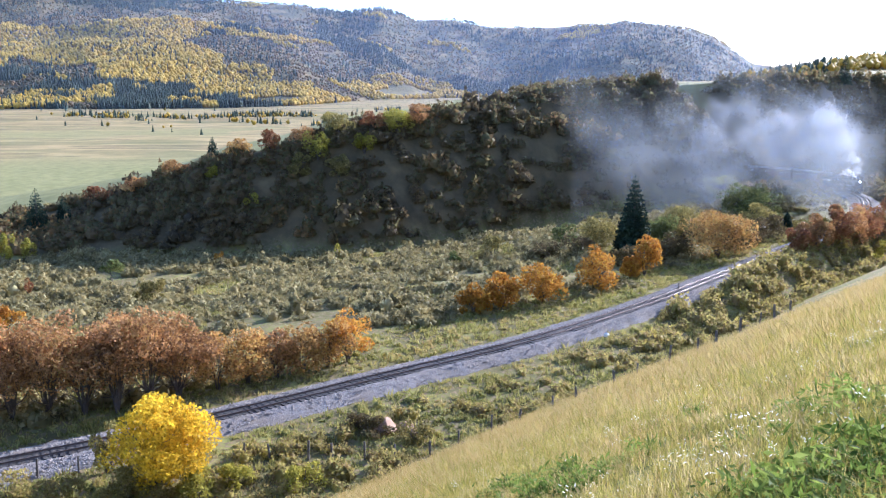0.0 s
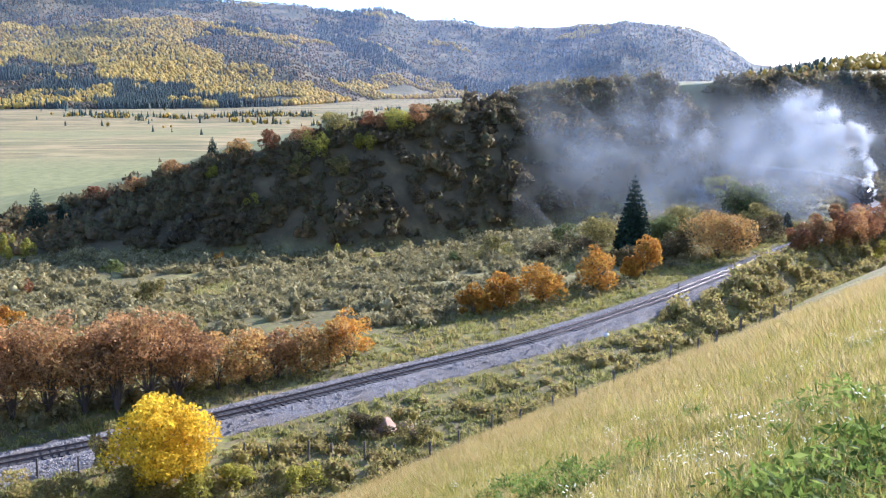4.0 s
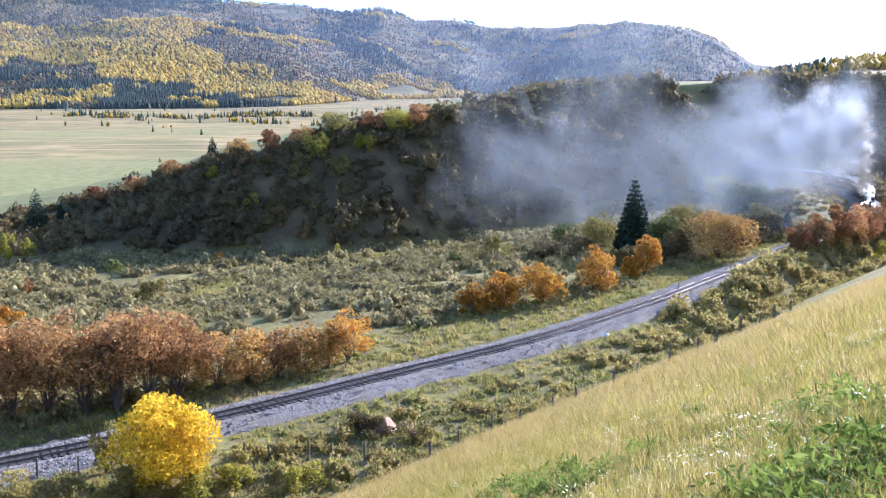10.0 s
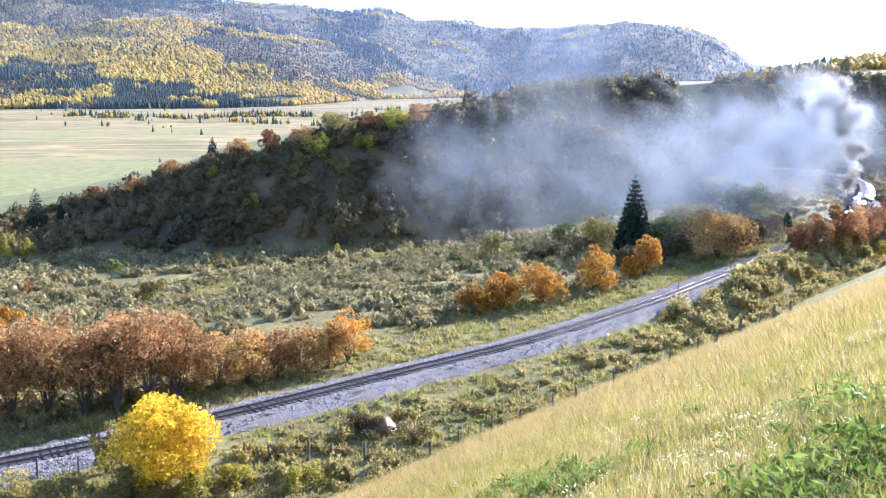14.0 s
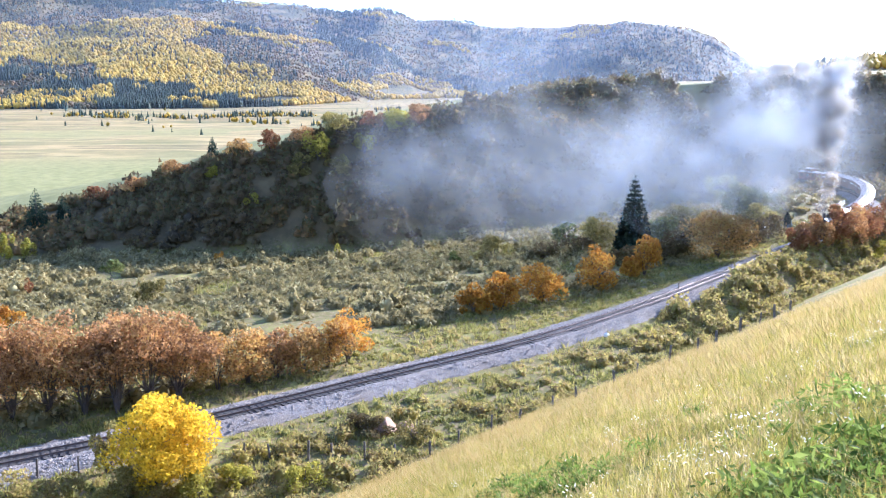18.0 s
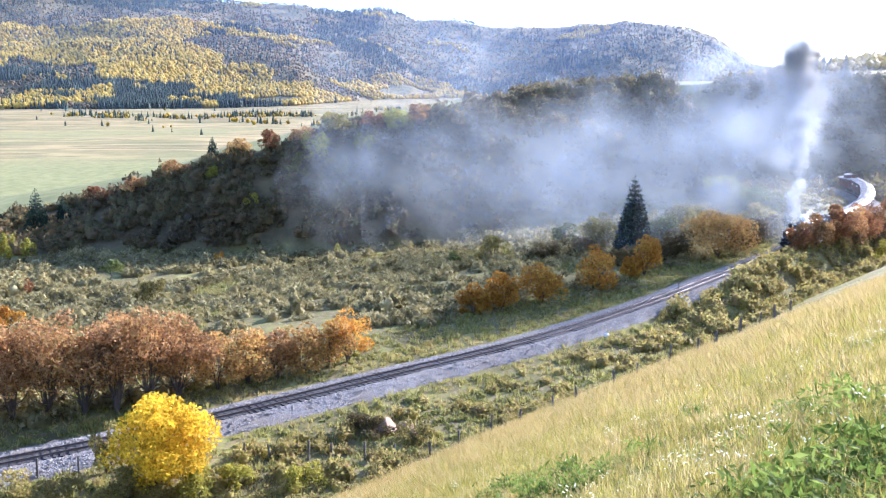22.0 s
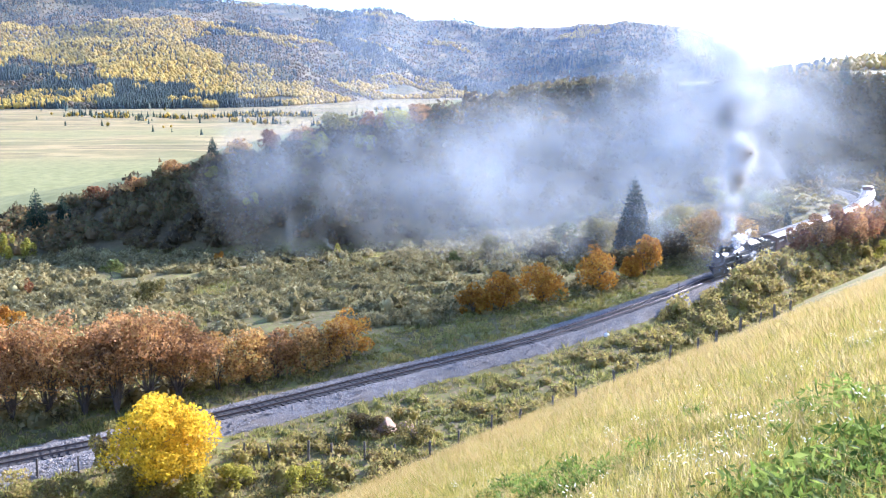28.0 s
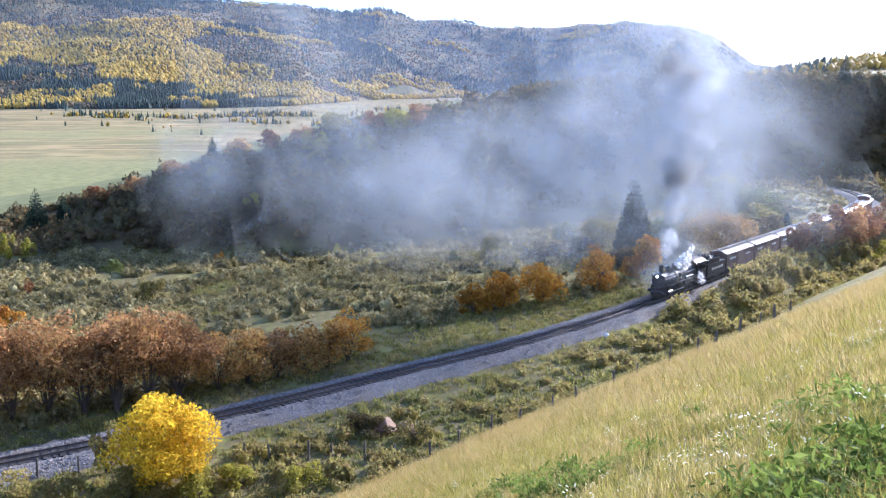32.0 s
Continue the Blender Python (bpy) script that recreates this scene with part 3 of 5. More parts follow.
def spruce(x, y, w, h, label, seed, n=3600, size=0.16):
    rng = np.random.default_rng(seed)
    ob = new("spruce_tree")
    ob.location = (x, y, float(land(x, y)[0]) - 0.05)
    part("trunk", tube(bmesh.new(), [(0, 0, -0.2), (0, 0, h * 0.5), (0, 0, h * 0.97)], [w * 0.045, w * 0.03, 0.01], 7), M_BARK, ob)
    level = np.sqrt(rng.uniform(0.0, 1.0, n))
    whorl = np.round((1 - level) * 17) / 17 + rng.normal(0, 0.008, n)
    top = np.clip(whorl, 0, 1)
    boughs = 9
    a = (rng.integers(0, boughs, n) + 0.37 * np.round(top * 17)) * 2 * np.pi / boughs + rng.normal(0, 0.16, n)
    reach = np.sqrt(rng.uniform(0.03, 1, n)) * rng.uniform(0.82, 1.08, n)
    r = w / 2 * (1 - top) ** 0.72 * reach + 0.05
    z = h * (0.06 + 0.94 * top) - 0.3 * r + 0.05 * reach ** 2 * w + rng.normal(0, 0.04, n)
    v, f = quads(np.stack([np.cos(a) * r, np.sin(a) * r, z], 1), size * (0.6 + 0.8 * (1 - top)), rng, 1.6)
    part("crown", mesh_of("crown", v, f, L_SPRUCE), L_SPRUCE, ob)
    return tagged(ob, label, "spruce tree")


leafy_tree("yellow_tree", -18.9, 53.8, 7.6, 7.0, L_YELLOW, "bright golden-yellow leafy tree beside the railway fence", 1, 15000, 0.12, 46, 11, 0.04, 0.05)
for i, (x, y, w, h, m) in enumerate([(-16.2, 53.2, 3.4, 2.0, L_LIME), (-20.8, 52.6, 3.6, 2.2, L_OLIVE), (-18.6, 52.2, 3.0, 1.6, L_BRUSH), (-14.0, 55.0, 3.0, 1.6, L_LIME), (-24.6, 51.6, 3.8, 2.0, L_BRUSH), (-28.0, 52.0, 4.0, 2.2, L_BRUSH), (-9.6, 55.8, 3.4, 1.5, L_LIME)]):
    leafy_tree("bush", x, y, w, h, m, "low yellow-green bush near the fence", 300 + i, 1300, 0.1, 12, 5, 0.0, 0.03, "bushes along the fence", "bush")
for i, (x, y, w, h, m) in enumerate([(-5.2, 63.4, 3.2, 1.5, L_DARK), (-2.4, 62.9, 3.6, 1.7, L_OLIVE), (-6.8, 64.6, 2.6, 1.3, L_DARK)]):
    leafy_tree("bush", x, y, w, h, m, "low dusky bush in front of boulders", 320 + i, 1100, 0.1, 14, 5, 0.0, 0.03, "bushes along the fence", "bush")
leafy_tree("bush", -23.3, 56.2, 2.2, 3.6, L_OLIVE, "small olive-yellow bush at the fence beside the track", 2, 1200, 0.11, 8, 4)

for i, (x, y, w, h) in enumerate([(-44, 61.5, 6, 8), (-40, 63, 5.5, 8.2), (-36.8, 63.8, 5.6, 8.4), (-34.2, 65.2, 5.4, 8.2), (-31.4, 65.4, 5.2, 8.6), (-29, 66.6, 5, 8.4), (-26.6, 67.2, 5, 8.2), (-24.4, 68.4, 4.8, 8.0), (-22.4, 70, 4.8, 7.4)]):
    leafy_tree("oak_tree", x, y, w * 1.45, h * (0.86 + 0.05 * ((i * 7) % 5)), L_RUST, "rust-brown thinly leaved scrub oak with bare dark stems below", 20 + i, 5000, 0.125, 40, 13, 0.3, 0.07, "row of oaks beyond the track")
    if i % 2 == 0:
        leafy_tree("oak_tree", x - 1.2, y + 3.6, w * 1.5, h * 0.95, L_RUST, "rust-brown scrub oak behind the trackside row", 60 + i, 2200, 0.17, 26, 8, 0.16, 0.075, "row of oaks beyond the track")
for i, (x, y, w, h, m) in enumerate([(-19.9, 73, 4.4, 5.2, L_AMBER), (-17.5, 74.5, 4.8, 5.4, L_AMBER), (-15.3, 76.3, 4.2, 4.8, L_RUST), (-13.0, 77.4, 4.6, 4.9, L_AMBER), (-11.0, 79, 4.2, 4.8, L_AMBER), (-9.2, 80.6, 5.0, 5.2, L_ORANGE)]):
    leafy_tree("oak_bush", x, y, w * 1.3, h, m, "orange and olive autumn scrub-oak bush beyond the track", 90 + i, 2400, 0.14, 26, 9, 0.08, 0.05, "row of oaks beyond the track", "bush")
for i, (x, y, w, h) in enumerate([(3.6, 98.6, 4.2, 3.5), (7.1, 100.4, 4.3, 4.3), (12.1, 103.4, 5.8, 4.7), (20.3, 110.0, 5.8, 5.4), (28.0, 118.2, 4.6, 5.4), (25.9, 117.2, 3.0, 2.8)]):
    leafy_tree("orange_bush", x, y, w * 1.08, h * 1.08, L_ORANGE, "glowing orange rounded autumn bush beyond the track", 110 + i, 2800, 0.16, 30, 8, 0.03, 0.05, "orange bushes along the track", "bush")

spruce(30.4, 136.6, 6.6, 12.6, "tall dark-green spruce standing among trackside bushes", 130, 9000, 0.19)
spruce(-80.8, 171.0, 5.6, 8.8, "dark-green spruce at the meadow's edge below the ridge", 131, 2200)
spruce(-76.5, 173.5, 4.0, 6.0, "small dark-green spruce beside a larger one", 132, 1600)
spruce(-48.6, 184.0, 3.4, 5.6, "dark spruce on the ridge's shoulder", 133, 1500)
spruce(116.0, 256.0, 4.6, 8.8, "dark spruce on the shaded ridge slope", 134, 1600)
spruce(64.0, 159.8, 2.2, 3.0, "small young dark-green spruce beside the track", 135, 1000)
leafy_tree("tree", 21.4, 149.5, 5.2, 4.8, L_GREEN, "grey-green leafy tree at the meadow's edge", 140, 1600, 0.17)
leafy_tree("tree", 25.7, 140.5, 7.8, 6.9, L_OLIVE, "olive-green leafy tree beside the tall spruce", 141, 3400, 0.18, 34, 5, 0.02)
leafy_tree("tree", 36.5, 142.6, 7.0, 6.0, L_GREEN, "dark green leafy tree beside the tall spruce", 142, 3000, 0.18, 28, 5, 0.02)
leafy_tree("tree", 41.8, 147.3, 9.4, 7.0, L_OLIVE, "spreading tree with yellow-topped olive leaves", 143, 3600, 0.18, 36, 5, 0.04)
leafy_tree("tree", 41.9, 130.2, 12.4, 7.6, L_AMBER, "large rounded pinkish-olive autumn tree by the track", 144, 6500, 0.17, 44, 8, 0.02, 0.09)
leafy_tree("tree", 59.7, 167.4, 12.8, 7.8, L_GREEN, "broad dome-shaped dark green tree", 145, 5200, 0.2, 50, 6, 0.0, 0.1)
leafy_tree("tree", 57.8, 156.0, 8.4, 5.5, L_OLIVE, "yellowish olive rounded tree beside the track", 146, 3200, 0.18, 30, 5, 0.02)
for i, (x, y, w, h) in enumerate([(33.0, 128.5, 6.0, 3.6), (36.0, 131.5, 6.5, 4.6), (48.5, 136.5, 5.5, 4.2), (52.0, 142.0, 6.0, 4.4), (56.0, 147.5, 6.5, 4.6), (22.0, 136.0, 7.0, 3.8), (16.5, 138.0, 6.5, 3.2), (27.5, 126.5, 5.5, 2.8)]):
    leafy_tree("oak_bush", x, y, w, h, L_DARK, "dusky brown-green oak bush among the trackside trees", 230 + i, 1700, 0.17, 20, 6, 0.0, 0.05, "dusky bushes by the spruce", "bush")
leafy_tree("tree", 66.0, 205.0, 8.6, 5.8, L_LIME, "yellow-green tree below the ridge", 147, 2000, 0.2, 14)
leafy_tree("bush", 8.3, 141.0, 6.8, 4.4, L_OLIVE, "wide olive-yellow willow bush in the meadow", 148, 2200, 0.15, 14, 5, 0.05, 0.05, "", "bush")
leafy_tree("bush", 2.0, 139.0, 3.0, 2.4, L_GREEN, "low green bush in the meadow", 149, 900, 0.14, 8, 5, 0.05, 0.04, "", "bush")
leafy_tree("bush", -40.9, 119.5, 5.2, 3.8, L_OLIVE, "round olive bush standing alone in the meadow", 150, 2000, 0.14, 14, 5, 0.03, 0.05, "", "bush")
leafy_tree("tree", -53.4, 137.0, 3.4, 3.9, L_GREEN, "small round-headed green tree in the meadow", 151, 1300, 0.13, 8, 1, 0.4, 0.09)
leafy_tree("bush", -39.8, 152.4, 1.9, 2.7, L_ORANGE, "small orange bush standing alone in the meadow", 152, 700, 0.12, 6, 3, 0.1, 0.04, "", "bush")
leafy_tree("bush", -37.9, 170.0, 3.4, 3.0, L_LIME, "bright yellow-green bush on the shaded slope", 153, 900, 0.16, 8, 4, 0.05, 0.04, "", "bush")
leafy_tree("bush", -19.4, 159.0, 2.0, 2.8, L_LIME, "small pale green bush at the foot of the ridge", 154, 700, 0.13, 6, 3, 0.1, 0.04, "", "bush")
leafy_tree("bush", -62.9, 128.0, 1.8, 2.6, L_RED, "small dark red bush in the meadow", 155, 600, 0.12, 6, 3, 0.08, 0.04, "", "bush")
leafy_tree("bush", -52.8, 101.4, 5.0, 3.5, L_ORANGE, "wide dull orange bush in the meadow", 156, 1800, 0.14, 12, 5, 0.05, 0.05, "", "bush")
leafy_tree("tree", -77.5, 151.8, 3.4, 5.4, L_LIME, "slim yellow-green poplar at the meadow's edge", 157, 1500, 0.15, 10, 3, 0.08, 0.07)
leafy_tree("tree", -74.6, 153.0, 2.6, 4.6, L_LIME, "slim yellow-green poplar beside another", 158, 1100, 0.15, 8, 3, 0.08, 0.06)
def on_ridge(u, share):
    """A place on the ridge: bearing, and share of the way from its foot to its crest."""
    fy, cy, _ = band(RIDGE, u)
    y = float(fy + share * (cy - fy))
    return u * y, y


for i, (u, share, w, h, m, lab) in enumerate([(-0.143, 0.8, 7.6, 6, L_LIME, "pale yellow-green oak on the ridge"), (-0.198, 1.0, 5.4, 4.6, L_RED, "russet scrub oak on the ridge"), (-0.052, 0.95, 8, 5.4, L_LIME, "pale yellow-green spreading oak on the ridge"),
                                              (-0.264, 0.8, 4, 2.6, L_LIME, "pale green bush on the ridge"), (-0.121, 1.0, 8, 5, L_OLIVE, "olive-green oak on the ridge"), (-0.165, 0.67, 6, 5, L_OLIVE, "olive-green oak on the ridge slope"),
                                              (-0.09, 0.8, 6, 4.6, L_LIME, "yellowing oak on the ridge slope"), (-0.12, 0.6, 6, 4.6, L_OLIVE, "olive oak on the ridge slope"), (-0.028, 1.0, 7, 4.5, L_RUST, "rust-brown oak on the ridge"),
                                              (-0.40, 1.0, 6, 3.8, L_RED, "russet oak on the ridge's low end"), (-0.306, 1.0, 7, 4, L_RUST, "rust-brown oak on the ridge's low end"), (-0.355, 1.0, 6, 3.4, L_RUST, "orange-brown oak on the ridge's low end"),
                                              (-0.235, 1.05, 6, 3.8, L_AMBER, "amber oak on the ridge's crest"), (-0.16, 1.1, 7, 4, L_RUST, "rust-brown oak on the ridge's crest"), (-0.08, 1.1, 7, 4, L_RED, "russet oak on the ridge's crest")]):
    leafy_tree("oak_tree", *on_ridge(u, share), w, h, m, lab + " above the meadow", 170 + i, 1700, 0.2, 20, 5, 0.03, 0.07, "oaks on the ridge")
for i, (x, y, w, h) in enumerate([(50.6, 121.0, 4.6, 4.0), (53.4, 122.6, 5.4, 5.0), (57.2, 125.6, 6.0, 6.0), (60.6, 128.0, 6.0, 6.3), (64.2, 131.2, 7.2, 6.8), (69.8, 136.8, 7.6, 7.8), (77.0, 144.4, 8, 8.4), (84, 152, 8, 8.6)]):
    leafy_tree("red_bush", x, y, w, h, L_RED if i not in (1, 3) else L_RUST, "tall reddish-brown oak scrub between hillside and track", 190 + i, 3400, 0.15, 18, 7, 0.06, 0.05, "reddish scrub by the bend", "bush")
leafy_tree("bush", 66.5, 126.5, 4.5, 3.8, L_LIME, "yellow-green bush in front of reddish scrub", 199, 1500, 0.14, 10, 5, 0.05, 0.05, "", "bush")


# ---- growth that covers the land ----
def template(rng, n, w, h, size, lobes=7, low=0.0):
    return quads(crown_points(rng, n, lobes, w, h, low, 0.5), size, rng)


def tuft_of(rng, n, w, h):
    """A tuft of thin upright blades, one triangle each."""
    a, r = rng.uniform(0, 2 * np.pi, n), w / 2 * np.sqrt(rng.uniform(0, 1, n))
    base = np.stack([np.cos(a) * r, np.sin(a) * r, np.zeros(n)], 1)
    b = rng.uniform(0, 2 * np.pi, n)
    s = np.stack([np.cos(b), np.sin(b), np.zeros(n)], 1) * 0.045
    tip = base * 1.7 + np.stack([rng.normal(0, 0.06, n), rng.normal(0, 0.06, n), h * rng.uniform(0.5, 1.1, n)], 1)
    return np.stack([base - s, base + s, tip], 1).reshape(-1, 3), np.arange(3 * n).reshape(-1, 3)


def spots_in(rng, n, x0, x1, y0, y1, keep, sizes):
    """n places in a rectangle of the plan that keep() accepts, with the land's height and a size."""
    x, y = rng.uniform(x0, x1, n), rng.uniform(y0, y1, n)
    z, slope, woods, pasture, hills, _ = terrain(x, y)
    d, side = line_distance(x, y)
    ok = keep(x, y, z, slope, woods, pasture, hills, d, side) & (np.abs(x / np.maximum(y, 1)) < 0.62)
    x, y, z = x[ok], y[ok], z[ok]
    return np.stack([x, y, z - 0.03, rng.uniform(*sizes, len(x)) * (0.75 + 0.5 * rng.uniform(size=len(x)) ** 2)], 1)


def cover_land():
    rng = np.random.default_rng(11)
    sage = [mound(rng, 76, 2.5, 1.15, 0.145, 2, 0.72) for k in range(8)]
    sp = spots_in(rng, 10500, -110, 75, 60, 190, lambda x, y, z, s, w, p, h, d, side: (side > 0) & (d > 7.5) & (w < 0.3) & (rough(x, y, 11, 2, 2) > -0.28 + 0.3 * (d < 12)) & (y < 205), (0.5, 1.7))
    many("sagebrush", L_SAGE, sage, sp, "grey-green sagebrush and low willow covering the meadow", "sagebrush", rng)
    grass = [tuft_of(rng, 12, 0.5, 0.34) for _ in range(6)]
    sp = spots_in(rng, 46000, -60, 80, 40, 165, lambda x, y, z, s, w, p, h, d, side: (d > 3.3) & (s < 0.7) & (w < 0.2) & ((d < 14) | (rough(x, y, 18, 4, 2) > 0.15)), (0.6, 1.7))
    many("meadow_grass", L_VERGE, grass, sp, "thin yellowing grass tufts over the meadow and verges", "grass", rng)
    tuft = [mound(rng, 44, 0.9, 0.42, 0.075, 2, 0.7) for _ in range(5)]
    sp = spots_in(rng, 9000, -55, 75, 42, 150, lambda x, y, z, s, w, p, h, d, side: (d > 3.7) & (d < 13) & (s < 0.4) & (rough(x, y, 6, 1, 2) > -0.25), (0.5, 1.3))
    many("trackside_weeds", L_VERGE, tuft, sp, "yellow-green weeds and tufted grass along the track", "weeds", rng)
    brush = [mound(rng, 165, 2.1, 1.15, 0.115, 3, 0.68) for _ in range(8)]
    sp = spots_in(rng, 8000, -50, 90, 36, 150, lambda x, y, z, s, w, p, h, d, side: (side < 0) & (d > 4.8 + 1.0 * (y < 80) - 1.2 * (x > 22)) & (s < 0.3) & (rough(x, y, 7, 3, 2) > -0.22 - 0.6 * (x > 20) * (y > 85) - 0.25 * (x < -14)), (0.35, 1.15))
    sp[:, 3] *= 1 + 0.35 * smooth(18, 30, sp[:, 0])
    many("slope_brush", L_BRUSH, brush, sp, "yellow-green and dusky brush below the grass slope", "brush", rng)
    sp = spots_in(rng, 900, 30, 96, 140, 222, lambda x, y, z, s, w, p, h, d, side: (side > 0) & (d > 4) & (w < 0.3), (0.5, 1.1))
    many("bend_brush", L_BRUSH, brush, sp, "olive and yellow brush on the mound inside the bend", "brush", rng)
    oak = [mound(rng, 100, 5.2, 2.7, 0.4, 3, 0.74) for _ in range(8)]
    sp = spots_in(rng, 10500, -120, 180, 150, 300, lambda x, y, z, s, w, p, h, d, side: ((w > 0.25) | ((side > 0) & (y > 205 - 0.12 * x) & (d < 26) & (x > 20)) | ((x > 93) & (y > 150) & (side < 0))) & (d > 4.5) & (rough(x, y, 16, 0, 2) > -0.7), (0.5, 1.15))
    many("ridge_scrub", L_OAK, oak, sp, "dense brown and olive oak scrub clothing the ridge", "scrub", rng)



def cone(rng):
    k = 5
    a = np.arange(k) * 2 * np.pi / k
    v, f = [], []
    for z0, z1, r in ((0.08, 0.7, 0.2), (0.4, 1.0, 0.13)):
        o = len(v)
        v += [(math.cos(t) * r * rng.uniform(0.8, 1.2), math.sin(t) * r * rng.uniform(0.8, 1.2), z0) for t in a] + [(0, 0, z1)]
        f += [(o + i, o + (i + 1) % k, o + k) for i in range(k)]
    return np.array(v), np.array(f)


def lump(rng, w=0.95):
    k = 5
    v = [(0, 0, 0.05)] + [(math.cos(t) * w / 2 * rng.uniform(0.7, 1.2), math.sin(t) * w / 2 * rng.uniform(0.7, 1.2), rng.uniform(0.4, 0.65)) for t in np.arange(k) * 2 * np.pi / k] + [(rng.normal(0, 0.05), rng.normal(0, 0.05), 1)]
    f = []
    for i in range(k):
        j = (i + 1) % k
        f += [(0, 1 + j, 1 + i), (1 + i, 1 + j, k + 1)]
    return np.array(v), np.array(f)


def far_woods():
    rng = np.random.default_rng(12)
    cones, lumps = [cone(rng) for _ in range(4)], [lump(rng) for _ in range(4)]
    n = 150000
    u, y = rng.uniform(-0.6, 0.56, n), 1350 * (3600 / 1350) ** (rng.uniform(0, 1, n) ** 1.25)
    x = u * y
    z, slope, woods, pasture, hills, _ = terrain(x, y)
    gy, hy, hz = band(RANGE, u)
    k = (y - gy) / (hy - gy)
    kind = rough(x, y, 330, 3, 4) + 0.3 * rough(x, y, 90, 4, 2)
    gold = rough(x, y, 260, 0, 3)
    dense = rough(x, y, 200, 1, 3)
    spur = smooth(-0.24, -0.3, u)                    # the golden shoulder, aspens above and conifers at its foot
    belt = spur * np.exp(-((k - 0.34 - 0.9 * (-0.36 - u) * 0.6) / 0.11) ** 2)
    foot = (1 - smooth(0.1, 0.2, k)) * smooth(0.12, -0.02, u)
    open_land = np.exp(-(((u + 0.045) / 0.05) ** 2 + ((k - 0.1) / 0.1) ** 2)) + np.exp(-(((u + 0.19) / 0.05) ** 2 + ((k - 0.05) / 0.035) ** 2))
    fir = (hills > 0.3) & ((kind > 0.15 + 0.6 * belt - 0.1 * foot) | (rng.uniform(size=n) < 0.1)) & (dense > -0.35) & (open_land < 0.5)
    aspen = (hills > 0.3) & ~fir & (gold > 0.2 - 0.95 * belt - 0.35 * foot) & (dense > -0.35 - 0.4 * belt) & (open_land < 0.6)
    scrub = (hills > 0.3) & ~fir & ~aspen & (dense > -0.6) & (open_land < 0.4)
    for mask, mat, tpl, sizes, cap, name, label, cat in ((fir, L_FAR_FIR, cones, (7, 19), 30000, "far_conifers", "dark conifers in bands over the far mountains", "conifer wood"),
                                                         (aspen, L_FAR_ASPEN, lumps, (7, 13), 20000, "far_aspens", "golden aspen groves on the far mountain slopes", "aspen wood"),
                                                         (scrub, L_FAR_SCRUB, lumps, (4, 9), 18000, "far_scrub", "olive and russet scrub on the far mountain slopes", "scrub")):
        i = np.nonzero(mask)[0][:cap]
        sp = np.stack([x[i], y[i], z[i] - 0.5, rng.uniform(*sizes, len(i))], 1)
        many(name, mat, tpl, sp, label, cat, rng, (0.8, 1.2))
    # clumps of trees in the pasture and on the mesa
    n = 26000
    u, y = rng.uniform(-0.6, 0.6, n), rng.uniform(480, 1500, n)
    x = u * y
    z, slope, woods, pasture, hills, _ = terrain(x, y)
    edge = (rough(x, y, 120, 2, 2) > 0.42) & (pasture > 0.5) & (y > 1050) & (u < 0.1) | (pasture > 0.5) & (y > 800) & (u < 0.1) & (rng.uniform(size=n) < 0.004)
    mesa = (u > 0.335) & (y > 600) & (y < 900) & (rough(x, y, 60, 1, 2) > -0.35)
    line = (np.abs(y - (1080 + 90 * np.sin(u * 14))) < 14) & (rough(x, y, 40, 1, 2) > 0.1) & (u < -0.05) & (u > -0.42)
    ok = np.nonzero(edge | mesa | line)[0]
    sp = np.stack([x[ok], y[ok], z[ok] - 0.3, rng.uniform(4, 10, len(ok)) * np.where(mesa[ok], 1.15, 1.0)], 1)
    yel = (rng.uniform(size=len(ok)) < 0.3) | ((u[ok] > 0.44) & (y[ok] < 720))
    many("valley_conifers", L_FAR_FIR, cones, sp[~yel], "dark conifers in clumps at the pasture's edge", "conifers", rng, (0.8, 1.2))
    sp[:, 3] *= 0.7
    many("valley_aspens", L_FAR_ASPEN, lumps, sp[yel], "yellow aspens in clumps at the pasture's edge", "aspens", rng, (0.8, 1.2))


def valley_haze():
    """Upright see-through sheets across the valley; their blue tint imitates the haze of distance."""
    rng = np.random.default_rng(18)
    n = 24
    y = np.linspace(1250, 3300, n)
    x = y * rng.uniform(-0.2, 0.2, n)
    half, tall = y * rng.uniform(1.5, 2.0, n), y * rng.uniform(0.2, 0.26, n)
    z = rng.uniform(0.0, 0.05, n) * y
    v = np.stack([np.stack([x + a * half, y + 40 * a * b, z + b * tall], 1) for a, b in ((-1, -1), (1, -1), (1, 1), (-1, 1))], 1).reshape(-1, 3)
    me = mesh_of("valley_haze", v, np.arange(4 * n).reshape(-1, 4), S_HAZE_SHEET)
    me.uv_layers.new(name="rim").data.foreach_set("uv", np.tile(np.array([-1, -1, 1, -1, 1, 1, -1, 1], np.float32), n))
    tagged(new("valley_haze", me), "thin bluish see-through sheets standing in for haze over the far valley", "haze", kind="stuff")


